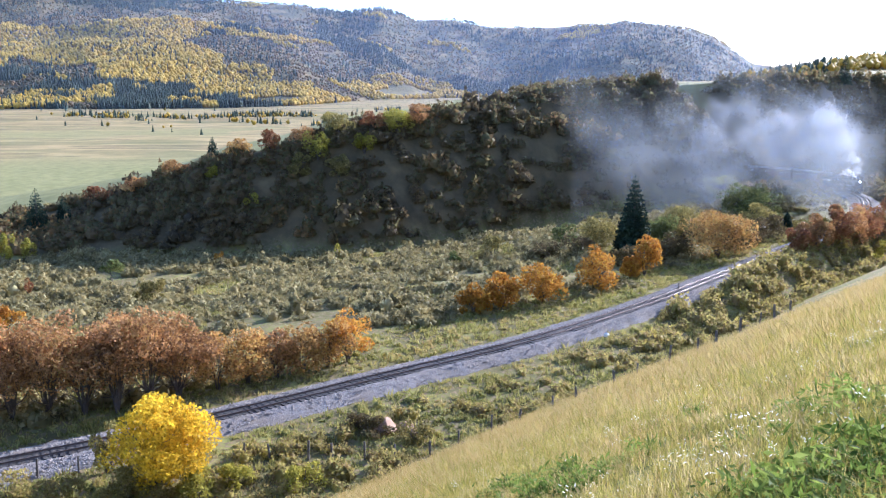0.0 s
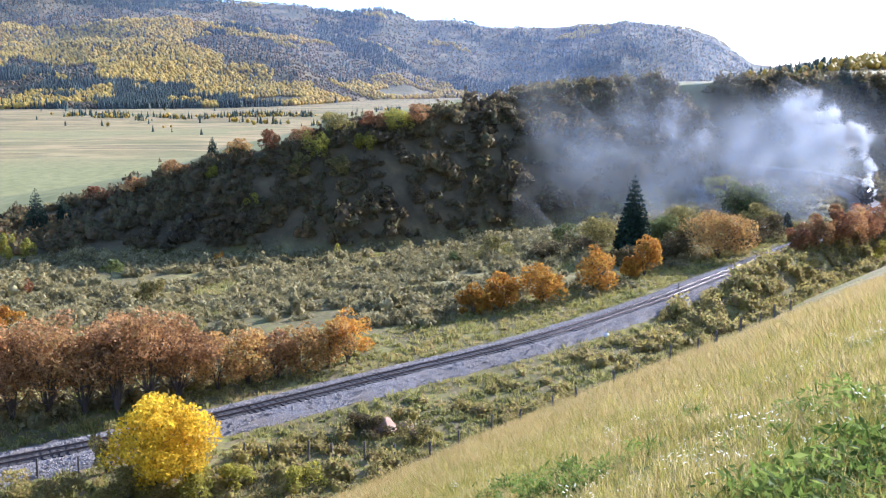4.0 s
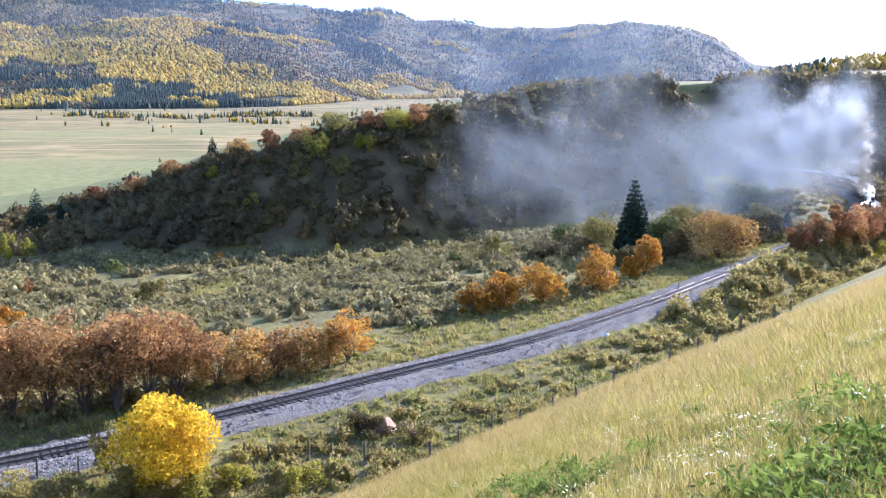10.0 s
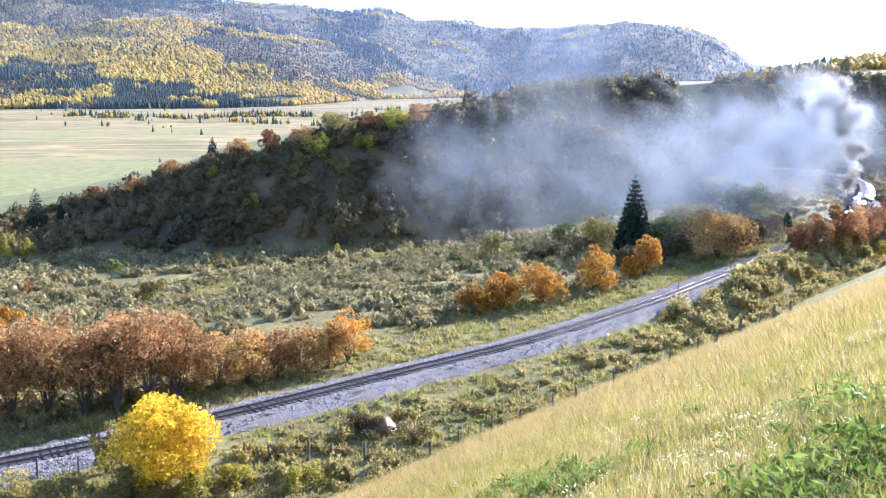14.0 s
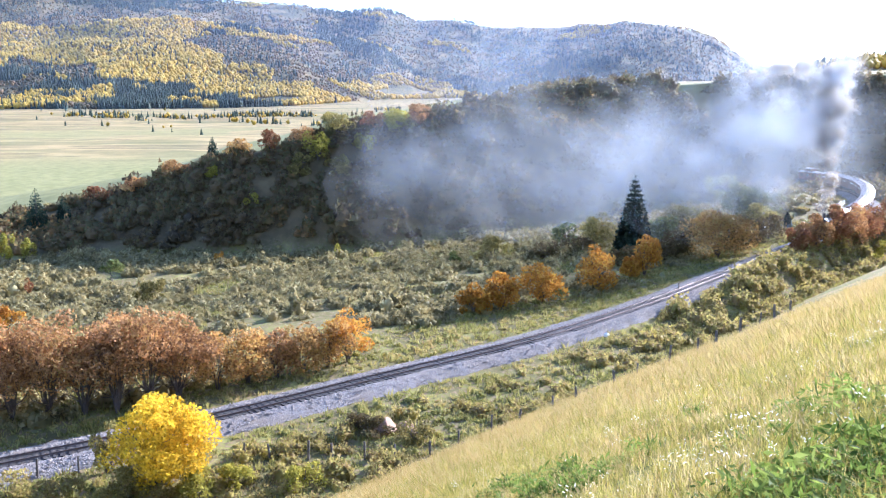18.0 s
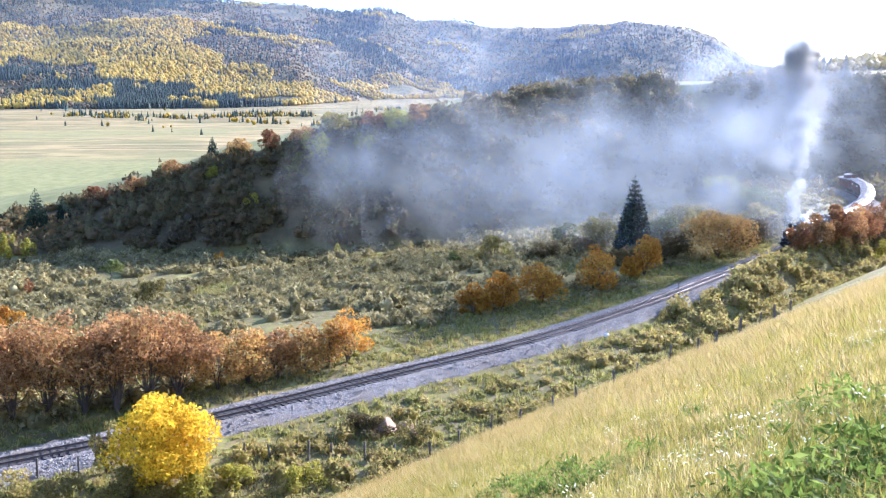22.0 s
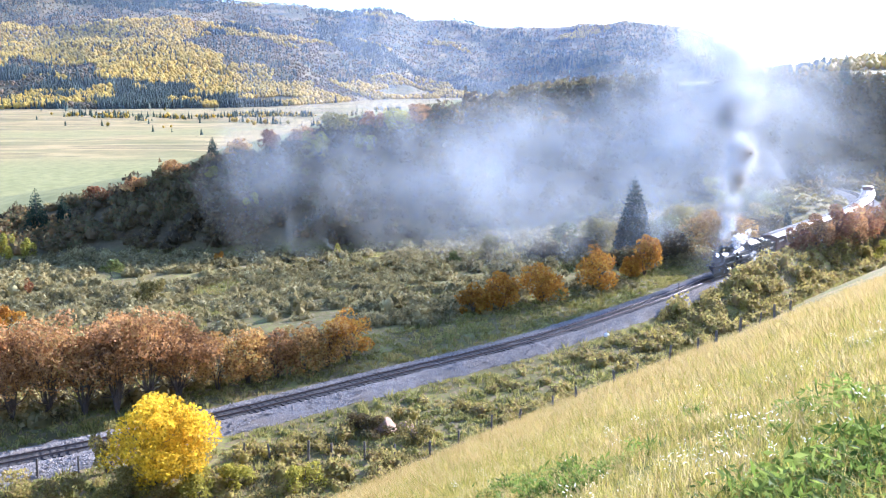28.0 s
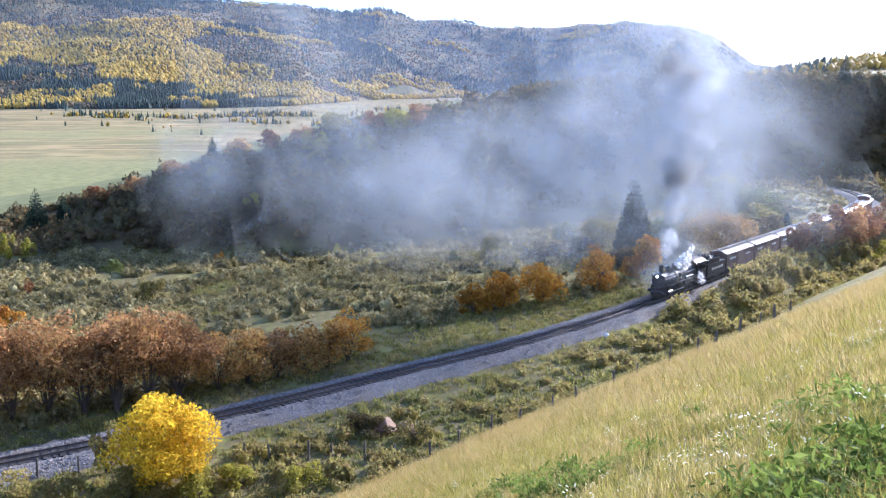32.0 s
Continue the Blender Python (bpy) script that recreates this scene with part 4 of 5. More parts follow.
def blades(rng, x, y, z, length, width, lean):
    """Bent grass blades, two quads each."""
    n = len(x)
    a = rng.uniform(0, 2 * np.pi, n)
    d = np.stack([np.cos(a), np.sin(a), np.zeros(n)], 1)
    s = np.stack([-np.sin(a), np.cos(a), np.zeros(n)], 1) * width[:, None]
    wind = np.array([-0.3, -0.05, 0.0])
    base = np.stack([x, y, z], 1)
    mid = base + d * (length * lean * 0.3)[:, None] + wind * (length * 0.12)[:, None] + np.stack([0 * x, 0 * x, length * 0.6], 1)
    tip = base + d * (length * lean)[:, None] + wind * (length * 0.5)[:, None] + np.stack([0 * x, 0 * x, length], 1)
    v = np.stack([base - s, base + s, mid + s * 0.8, mid - s * 0.8, tip + s * 0.15, tip - s * 0.15], 1).reshape(-1, 3)
    o = (np.arange(n) * 6)[:, None]
    f = np.concatenate([o + np.array([[0, 1, 2, 3]]), o + np.array([[3, 2, 4, 5]])])
    return v, f


def hillside_grass():
    rng = np.random.default_rng(13)
    n, k = 52000, 9
    ty = 3.2 + 66 * rng.uniform(0, 1, n) ** 1.1
    tx = ty * rng.uniform(-0.3, 0.62, n)
    far = smooth(6, 45, ty)
    x = (tx[:, None] + rng.normal(0, 1, (n, k)) * (0.05 + 0.08 * far)[:, None]).ravel()
    y = (ty[:, None] + rng.normal(0, 1, (n, k)) * (0.05 + 0.08 * far)[:, None]).ravel()
    tall = np.repeat(rng.uniform(0.4, 1.5, n) ** 1.3, k)
    straw = np.repeat(rng.uniform(0, 1, n) < 0.2 + 0.62 * smooth(12, 40, ty) + 0.4 * rough(tx, ty, 4, 3, 2), k)
    z, slope, *_ = terrain(x, y)
    ok = (slope > 0.35) & (np.hypot(x, y) > 3)
    far = np.repeat(far, k)
    length = rng.uniform(0.1, 0.3, len(x)) * tall * (0.62 + 0.8 * far)
    width = (0.004 + 0.014 * far) * rng.uniform(0.7, 1.4, len(x))
    lean = rng.uniform(0.2, 1.3, len(x))
    for name, mat, sel, label in (("green_grass", L_GRASS, ok & ~straw, "pale green tufted grass on the hillside"), ("straw_grass", L_STRAW, ok & straw, "dry straw-coloured grass tufts on the hillside")):
        v, f = blades(rng, x[sel], y[sel], z[sel] - 0.02, length[sel], width[sel], lean[sel])
        m = len(f) // 2
        near = np.repeat(y[sel] < 16, 1)
        tips = np.stack([f[:m, 0], f[:m, 1], f[m:, 2]], 1)
        tri = np.concatenate([tips[~near], f[:m][near][:, [0, 1, 2]], f[:m][near][:, [0, 2, 3]], f[m:][near][:, [0, 1, 2]]])
        tagged(new(name, mesh_of(name, v, tri, mat)), label, "grass", kind="stuff")
    n = 1100
    y = rng.uniform(3.6, 15, n)
    x = y * rng.uniform(0.05, 0.6, n)
    ok = rough(x, y, 1.5, 4, 3) > 0.25 - 0.25 * (x > 0.3 * y) * (y < 9)
    x, y = x[ok], y[ok]
    clump = [quads(crown_points(rng, 46, 6, 0.5, 0.24, 0.0, 0.5), 0.02, rng, 2.4) for _ in range(5)]
    many("green_weeds", L_WEED, clump, np.stack([x, y, land(x, y) - 0.02, rng.uniform(0.5, 1.3, len(x))], 1), "broad-leaved green weeds in dark clumps among the grass", "weeds", rng)
    n = 420
    y = rng.uniform(4, 22, n)
    x = y * rng.uniform(-0.1, 0.58, n)
    ok = rough(x, y, 1.8, 1, 2) > 0.12
    x, y = x[ok], y[ok]
    heads = [quads(rng.normal(0, 1, (7, 3)) * (0.05, 0.05, 0.03) + (0, 0, 0.2), 0.009, rng, 2.2) for _ in range(4)]
    many("seed_heads", L_SEED, heads, np.stack([x, y, land(x, y), rng.uniform(0.7, 1.4, len(x))], 1), "pale dry seed heads above the hillside grass", "seed heads", rng)



cover_land()
far_woods()
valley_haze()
hillside_grass()


# ---- fence, post and stones ----
def build_fence():
    way = np.array([(-46, 47), (-28, 55.2), (-12, 58.9), (0.8, 60.6), (9, 61.0), (17, 61.6), (23, 64.5), (30, 70)], float)
    s = np.concatenate([[0], np.cumsum(np.linalg.norm(np.diff(way, axis=0), axis=1))])
    rng = np.random.default_rng(14)
    fence = new("fence")
    tagged(fence, "old wire fence on weathered wooden posts at the slope's foot", "fence")
    tops = []
    for k in np.arange(0, s[-1], 2.25):
        k = k + rng.uniform(-0.35, 0.35)
        x, y = float(np.interp(k, s, way[:, 0])), float(np.interp(k, s, way[:, 1]))
        h, r = rng.uniform(1.15, 1.6), rng.uniform(0.065, 0.105)
        z = float(land(x, y)[0])
        lean = Vector((rng.normal(0, 0.06), rng.normal(0, 0.06), 0))
        bm = tube(bmesh.new(), [(0, 0, -0.3), lean * 0.5 + Vector((0, 0, h * 0.5)), lean + Vector((0, 0, h - 0.04)), lean + Vector((0, 0, h))], [r, r, r * 0.95, r * 0.6], 8)
        post = part("post", bm, M_POST, fence)
        post.location = (x, y, z)
        tops.append(Vector((x, y, z)))
    for lift in (0.35, 0.68, 1.0):
        pts = []
        for a, b in zip(tops, tops[1:]):
            pts += [a + Vector((0, 0, lift)), (a + b) / 2 + Vector((0, 0, lift - 0.04))]
        part("wire", tube(bmesh.new(), pts + [tops[-1] + Vector((0, 0, lift))], [0.006] * (len(pts) + 1), 4), M_WIRE, fence)


def stone(rng, r, flat=0.6):
    bm = bmesh.new()
    bmesh.ops.create_icosphere(bm, subdivisions=2, radius=1)
    off = Vector(rng.uniform(-9, 9, 3))
    for v in bm.verts:
        v.co *= r * (1 + 0.45 * noise.noise(v.co * 1.3 + off))
        v.co.z = max(v.co.z * flat, -0.25 * r)
    return bm


build_fence()


def build_details():
    rng = np.random.default_rng(15)
    x, y = 29.4, 105.6
    ob = new("lineside_post", None)
    ob.location = (x, y, float(land(x, y)[0]))
    part("pole", tube(bmesh.new(), [(0, 0, -0.3), (0, 0, 1.7)], [0.07, 0.06], 8), M_POST, ob)
    part("board", box(bmesh.new(), -0.04, 0.04, -0.13, 0.13, 1.35, 1.78, 0.01), M_POST, ob)
    tagged(ob, "short dark wooden lineside marker post beside the rails", "marker post")
    for x, y, r in ((-4.6, 64.6, 1.15), (-3.0, 64.9, 0.7), (-2.2, 64.2, 0.4), (-5.9, 64.4, 0.5)):
        me = bpy.data.meshes.new("boulder")
        bm = stone(rng, r)
        bm.to_mesh(me)
        bm.free()
        me.materials.append(M_ROCK)
        ob = new("boulder", me)
        ob.location = (x, y, float(land(x, y)[0]) + 0.1 * r)
        tagged(ob, "weathered red-brown boulder among brush below the slope", "boulder", "boulders")
    white = paint("pale_stone", (0.75, 0.74, 0.72), 0.8, 0, 0.1, 5)
    me = bpy.data.meshes.new("stone")
    bm = stone(rng, 0.3, 0.9)
    bm.to_mesh(me)
    bm.free()
    me.materials.append(white)
    ob = new("white_stone", me)
    ob.location = (17.3, 88.4, float(land(17.3, 88.4)[0]) + 0.15)
    tagged(ob, "small pale stone lying beside the track bed", "stone")


build_details()



# ---- the train: x forward, y left, z up from the rails ----
M_BLACK = paint("sooty_black_paint", (0.018, 0.018, 0.02), 0.42, 0.0, 0.5, 3)
M_SMOKEBOX = paint("grey_graphite_paint", (0.07, 0.07, 0.075), 0.5, 0.3, 0.3, 4)
M_STEEL = paint("bare_rod_steel", (0.42, 0.41, 0.4), 0.35, 0.9, 0.3, 6)
M_WHEEL = paint("oily_wheel_iron", (0.03, 0.028, 0.027), 0.5, 0.4, 0.4, 6)
M_CARRED = paint("faded_boxcar_red", (0.16, 0.09, 0.07), 0.75, 0, 0.3, 2)
M_ROOF = paint("dusty_tin_roof", (0.42, 0.37, 0.34), 0.5, 0.25, 0.3, 1.5)
M_CABOOSE = paint("caboose_red", (0.12, 0.035, 0.03), 0.6, 0, 0.3, 2)
M_COAL = paint("black_coal", (0.02, 0.02, 0.022), 0.35, 0, 0.6, 6)
M_PALE = paint("pale_lettering_paint", (0.6, 0.58, 0.53), 0.7, 0, 0.15, 8)
M_BRASS = paint("brass_bell", (0.5, 0.33, 0.1), 0.3, 1.0, 0.2, 6)
M_DARKGLASS = paint("dark_window_glass", (0.02, 0.025, 0.03), 0.08, 0, 0.2, 4)


def lamp_glass():
    m, nt, b = shader("lit_headlight")
    b.inputs["Emission Color"].default_value, b.inputs["Emission Strength"].default_value = (1.0, 0.93, 0.8, 1), 14.0
    b.inputs["Base Color"].default_value = (0.9, 0.9, 0.85, 1)
    return m


M_LAMP = lamp_glass()


def lathe(bm, prof, axis, origin, sides=20):
    """A turned shape: prof of (along, radius); axis 'x', 'y' or 'z'."""
    rings = []
    for a, r in prof:
        ring = []
        for k in range(sides):
            c, s = math.cos(2 * math.pi * k / sides) * r, math.sin(2 * math.pi * k / sides) * r
            p = {"x": (a, c, s), "y": (c, a, s), "z": (c, s, a)}[axis]
            ring.append(bm.verts.new(Vector(origin) + Vector(p)))
        rings.append(ring)
    for p, q in zip(rings, rings[1:]):
        for k in range(sides):
            bm.faces.new((p[k], p[(k + 1) % sides], q[(k + 1) % sides], q[k]))
    bm.faces.new(rings[0][::-1])
    bm.faces.new(rings[-1])
    bmesh.ops.recalc_face_normals(bm, faces=bm.faces)
    return bm


def wheelset_mesh(r, spokes, name):
    """Two wheels on an axle, about the origin, turning about y."""
    bm = bmesh.new()
    for side in (-1, 1):
        y = side * 0.47
        lathe(bm, [(-0.06, r * 0.72), (-0.06, r), (0.03, r * 0.99), (0.035 * 1, r * 0.72)], "y", (0, y, 0), 22)
        lathe(bm, [(-0.07, r * 0.2), (0.07, r * 0.2)], "y", (0, y, 0), 12)
        if spokes:
            for k in range(10):
                a = 2 * math.pi * k / 10
                tube(bm, [(math.cos(a) * r * 0.15, y, math.sin(a) * r * 0.15), (math.cos(a) * r * 0.8, y, math.sin(a) * r * 0.8)], [0.035, 0.028], 5)
            box(bm, -r * 0.35, r * 0.35, y - 0.05, y + 0.05, -r * 0.75, -r * 0.45)
        lathe(bm, [(-0.075 * 1, r * 1.07), (-0.045, r * 1.07)], "y", (0, y - side * 0.02, 0), 22)
    lathe(bm, [(-0.48, 0.06), (0.48, 0.06)], "y", (0, 0, 0), 8)
    me = bpy.data.meshes.new(name)
    bm.to_mesh(me)
    bm.free()
    me.materials.append(M_WHEEL)
    return me


DRIVER, SMALL = wheelset_mesh(0.56, True, "driving_wheelset"), wheelset_mesh(0.34, False, "wheelset")
ROLLING = []       # (part, wheel radius, place on its thing)


def wheels(thing, mesh, r, xs, name="wheelset"):
    for x in xs:
        ob = part(name, mesh, M_WHEEL, thing)
        ob.location = (x, 0, r)
        ROLLING.append((ob, r, (x, 0, r)))


def truck(thing, x):
    bm = bmesh.new()
    for y in (-0.62, 0.62):
        box(bm, x - 0.95, x + 0.95, y - 0.06, y + 0.06, 0.3, 0.5, 0.02)
        box(bm, x - 0.3, x + 0.3, y - 0.08, y + 0.08, 0.16, 0.62, 0.02)
        for dx in (-0.75, 0.75):
            box(bm, x + dx - 0.13, x + dx + 0.13, y - 0.09, y + 0.09, 0.22, 0.5, 0.02)
    box(bm, x - 0.2, x + 0.2, -0.7, 0.7, 0.42, 0.62)
    part("truck_frame", bm, M_BLACK, thing)
    wheels(thing, SMALL, 0.34, (x - 0.75, x + 0.75))


def coupler(thing, x, sign):
    bm = bmesh.new()
    box(bm, min(x, x + sign * 0.45), max(x, x + sign * 0.45), -0.09, 0.09, 0.6, 0.82, 0.02)
    box(bm, min(x + sign * 0.33, x + sign * 0.5), max(x + sign * 0.33, x + sign * 0.5), -0.16, 0.16, 0.55, 0.87, 0.03)
    part("coupler", bm, M_WHEEL, thing)


def build_locomotive():
    eng = new("steam_locomotive")
    tagged(eng, "black narrow-gauge steam locomotive with tall stack and lit headlight, working hard", "locomotive")
    P = lambda n, bm, m=M_BLACK, lab="": part(n, bm, m, eng, lab)
    P("boiler", lathe(bmesh.new(), [(-4.4, 0.98), (-1.6, 0.98), (-0.6, 0.88), (2.7, 0.84)], "x", (0, 0, 2.15), 28))
    P("smokebox", lathe(bmesh.new(), [(2.7, 0.88), (2.75, 0.9), (4.3, 0.9), (4.36, 0.86), (4.38, 0.6), (4.48, 0.52), (4.5, 0.1)], "x", (0, 0, 2.15), 28), M_SMOKEBOX, "grey smokebox with round door")
    for x in (-3.0, -1.6, -0.1, 1.3):
        P("boiler_band", lathe(bmesh.new(), [(x - 0.04, 0.9), (x - 0.04, 1.0 if x < -1 else 0.91 - 0.005 * x), (x + 0.04, 1.0 if x < -1 else 0.91 - 0.005 * x), (x + 0.04, 0.9)], "x", (0, 0, 2.15), 28))
    P("smokestack", lathe(bmesh.new(), [(2.9, 0.36), (3.05, 0.29), (3.15, 0.26), (3.75, 0.28), (3.78, 0.34), (3.9, 0.34), (3.92, 0.26), (3.5, 0.22)], "z", (3.75, 0, 0), 20))
    P("sand_dome", lathe(bmesh.new(), [(2.85, 0.5), (3.0, 0.42), (3.4, 0.42), (3.55, 0.34), (3.62, 0.12)], "z", (1.9, 0, 0), 20))
    P("steam_dome", lathe(bmesh.new(), [(2.85, 0.52), (3.0, 0.44), (3.5, 0.44), (3.66, 0.34), (3.72, 0.12)], "z", (0.1, 0, 0), 20))
    bell = bmesh.new()
    lathe(bell, [(3.12, 0.17), (3.2, 0.13), (3.36, 0.09), (3.42, 0.03)], "z", (2.85, 0, 0), 14)
    P("bell", bell, M_BRASS, "brass bell")
    tube(yoke := bmesh.new(), [(2.85, -0.2, 2.95), (2.85, -0.2, 3.4), (2.85, 0, 3.52), (2.85, 0.2, 3.4), (2.85, 0.2, 2.95)], [0.03] * 5, 6)
    P("bell_yoke", yoke)
    head = P("headlight", lathe(bmesh.new(), [(4.3, 0.2), (4.36, 0.25), (4.72, 0.25), (4.75, 0.22)], "x", (0, 0, 2.75), 18))
    part("lens", lathe(bmesh.new(), [(4.745, 0.15), (4.78, 0.13)], "x", (0, 0, 2.75), 18), M_LAMP, head, "glowing headlight lens")
    for y in (-1, 1):
        P("running_board", box(bmesh.new(), -3.6, 4.1, *sorted((y * 0.8, y * 1.28)), 1.62, 1.7, 0.01))
        P("cylinder", lathe(bmesh.new(), [(3.0, 0.3), (3.02, 0.38), (4.05, 0.38), (4.07, 0.3), (4.2, 0.1)], "x", (0, y * 0.98, 0.75), 18))
        P("valve_chest", lathe(bmesh.new(), [(3.0, 0.2), (3.05, 0.24), (4.0, 0.24), (4.05, 0.2)], "x", (0, y * 0.95, 1.28), 14))
        P("handrail", tube(bmesh.new(), [(-3.4, y * 1.06, 2.55), (0.5, y * 0.98, 2.5), (4.2, y * 0.95, 2.45)], [0.02] * 3, 6), M_STEEL)
        P("air_tank", lathe(bmesh.new(), [(-2.6, 0.1), (-2.55, 0.2), (-0.6, 0.2), (-0.55, 0.1)], "x", (0, y * 1.05, 1.9), 14))
        P("main_rod", box(bmesh.new(), -1.0, 3.1, *sorted((y * 0.72, y * 0.78)), 0.52, 0.64, 0.01), M_STEEL, "bright steel main rod")
        P("cab_step", box(bmesh.new(), -5.3, -4.9, *sorted((y * 0.95, y * 1.3)), 0.42, 0.48, 0.01))
        P("flag_lamp", box(bmesh.new(), 4.3, 4.45, y * 0.75 - 0.08, y * 0.75 + 0.08, 2.55, 2.85, 0.02))
    P("air_pump", lathe(bmesh.new(), [(1.75, 0.18), (1.8, 0.22), (2.2, 0.22), (2.25, 0.12), (2.35, 0.12), (2.4, 0.2), (2.75, 0.2), (2.8, 0.1)], "z", (1.0, 1.12, 0), 14))
    fr = bmesh.new()
    for y in (-0.36, 0.36):
        box(fr, -5.2, 4.6, y - 0.06, y + 0.06, 0.75, 1.15)
    box(fr, -4.6, -1.4, -0.7, 0.7, 0.85, 1.4)
    P("frame", fr)
    P("pilot_beam", box(bmesh.new(), 4.55, 4.8, -1.15, 1.15, 0.75, 1.15, 0.02))
    pl = bmesh.new()
    rows = []
    for f in np.linspace(0, 1, 6):
        half, front = 0.35 + 0.95 * f, 5.75 - 0.75 * f ** 2
        rows.append([pl.verts.new((front - abs(k) ** 1.3 * (0.9 - 0.2 * f), k * half, 0.14 + 0.85 * f)) for k in np.linspace(-1, 1, 9)])
    for a, b in zip(rows, rows[1:]):
        for k in range(8):
            pl.faces.new((a[k], a[k + 1], b[k + 1], b[k]))
    bmesh.ops.solidify(pl, geom=pl.faces[:], thickness=0.04)
    P("snow_plow", pl)
    for y in (-1.0, 1.0):
        P("plow_brace", tube(bmesh.new(), [(4.7, y * 0.5, 0.95), (5.2, y * 0.55, 0.7)], [0.04, 0.04], 6))
    # cab: walls with real openings, roof
    for y in (-1.28, 1.28):
        bm = bmesh.new()
        y0, y1 = sorted((y, y - math.copysign(0.05, y)))
        for x0, x1, z0, z1 in ((-5.9, -3.6, 1.25, 2.3), (-5.9, -3.6, 3.0, 3.25), (-5.9, -5.65, 2.3, 3.0), (-4.82, -4.66, 2.3, 3.0), (-3.85, -3.6, 2.3, 3.0)):
            box(bm, x0, x1, y0, y1, z0, z1)
        P("cab_side", bm)
        bm = bmesh.new()
        ys = y + math.copysign(0.012, y)
        for i, wd in enumerate((0.16, 0.16, 0.16)):
            box(bm, -5.1 + i * 0.24, -5.1 + i * 0.24 + wd, *sorted((ys, y)), 1.72, 1.94)
        P("number_bars", bm, M_PALE, "pale cab marking bars")
    for y in (-0.99, 0.99):
        P("cab_front", box(bmesh.new(), -3.65, -3.6, y - 0.24, y + 0.24, 1.25, 3.25))
    bm = bmesh.new()
    rings = []
    for x in (-6.15, -3.35):
        rings.append([(x, math.sin(a) * 1.5, 2.35 + math.cos(a) * 1.35 - 0.05) for a in np.linspace(-0.95, 0.95, 13)])
    up = [[bm.verts.new(p) for p in r] for r in rings]
    for k in range(12):
        bm.faces.new((up[0][k], up[1][k], up[1][k + 1], up[0][k + 1]))
    bmesh.ops.solidify(bm, geom=bm.faces[:], thickness=0.05)
    P("cab_roof", bm, M_ROOF, "curved dusty cab roof")
    P("cab_floor", box(bmesh.new(), -5.9, -3.6, -1.25, 1.25, 1.15, 1.25))
    wheels(eng, DRIVER, 0.56, (1.9, 0.65, -0.6, -1.85), "driving_wheelset")
    wheels(eng, SMALL, 0.34, (3.55, -4.6), "wheelset")
    return eng


def build_tender():
    t = new("tender")
    tagged(t, "black coal tender behind the locomotive, heaped with coal", "tender")
    part("tank", box(bmesh.new(), -2.8, 2.6, -1.3, 1.3, 1.05, 2.55, 0.06), M_BLACK, t)
    bm = bmesh.new()
    for x0, x1, y0, y1 in ((-0.9, 2.6, -1.3, -1.24), (-0.9, 2.6, 1.24, 1.3), (-0.9, -0.84, -1.24, 1.24)):
        box(bm, x0, x1, y0, y1, 2.55, 3.15)
    part("coal_boards", bm, M_BLACK, t)
    rng = np.random.default_rng(5)
    bm = bmesh.new()
    for k in range(150):
        x, y = rng.uniform(-0.7, 2.4), rng.uniform(-1.1, 1.1)
        z = 2.6 + 0.75 * math.cos((x - 0.9) * 0.6) * math.cos(y * 0.9) * rng.uniform(0.6, 1)
        bmesh.ops.create_icosphere(bm, subdivisions=1, radius=rng.uniform(0.1, 0.26), matrix=Matrix.Translation((x, y, z)) @ Euler(rng.uniform(0, 3, 3)).to_matrix().to_4x4())
    part("coal", bm, M_COAL, t, "heap of shiny black coal")
    part("frame", box(bmesh.new(), -3.0, 2.8, -1.2, 1.2, 0.78, 1.05, 0.02), M_BLACK, t)
    part("filler_hatch", lathe(bmesh.new(), [(2.55, 0.32), (2.72, 0.32), (2.76, 0.25)], "z", (-1.9, 0, 0), 16), M_BLACK, t)
    part("back_lamp", box(bmesh.new(), -2.75, -2.5, -0.13, 0.13, 2.6, 2.95, 0.03), M_BLACK, t)
    for y in (-1.31, 1.31):
        bm = bmesh.new()
        for i in range(5):
            box(bm, -1.9 + i * 0.7, -1.9 + i * 0.7 + 0.42, *sorted((y, y * 0.99)), 1.65, 2.0)
        part("lettering_bars", bm, M_PALE, t, "pale lettering bars")
    for x in (-1.75, 1.65):
        truck(t, x)
    coupler(t, -3.0, -1)
    return t


def roof_mesh(L, w, z, peak, over=0.12):
    bm = bmesh.new()
    prof = [(-w - over, z - 0.04), (-w * 0.55, z + peak * 0.62), (0, z + peak), (w * 0.55, z + peak * 0.62), (w + over, z - 0.04)]
    a = [bm.verts.new((-L / 2 - over, y, h)) for y, h in prof]
    b = [bm.verts.new((L / 2 + over, y, h)) for y, h in prof]
    for k in range(len(prof) - 1):
        bm.faces.new((a[k], b[k], b[k + 1], a[k + 1]))
    bmesh.ops.recalc_face_normals(bm, faces=bm.faces)
    bmesh.ops.solidify(bm, geom=bm.faces[:], thickness=0.05)
    return bm


def sheathed(L, w, z0, z1, boards):
    """A wooden car body with narrow vertical boards that stand a little proud by turns."""
    bm = bmesh.new()
    box(bm, -L / 2, L / 2, -w, w, z0, z1)
    step = L / boards
    for y in (-w, w):
        for k in range(boards):
            x = -L / 2 + k * step
            box(bm, x + 0.012, x + step - 0.012, *sorted((y, y + math.copysign(0.02 + 0.006 * (k % 3), y))), z0, z1 - 0.02)
    return bm


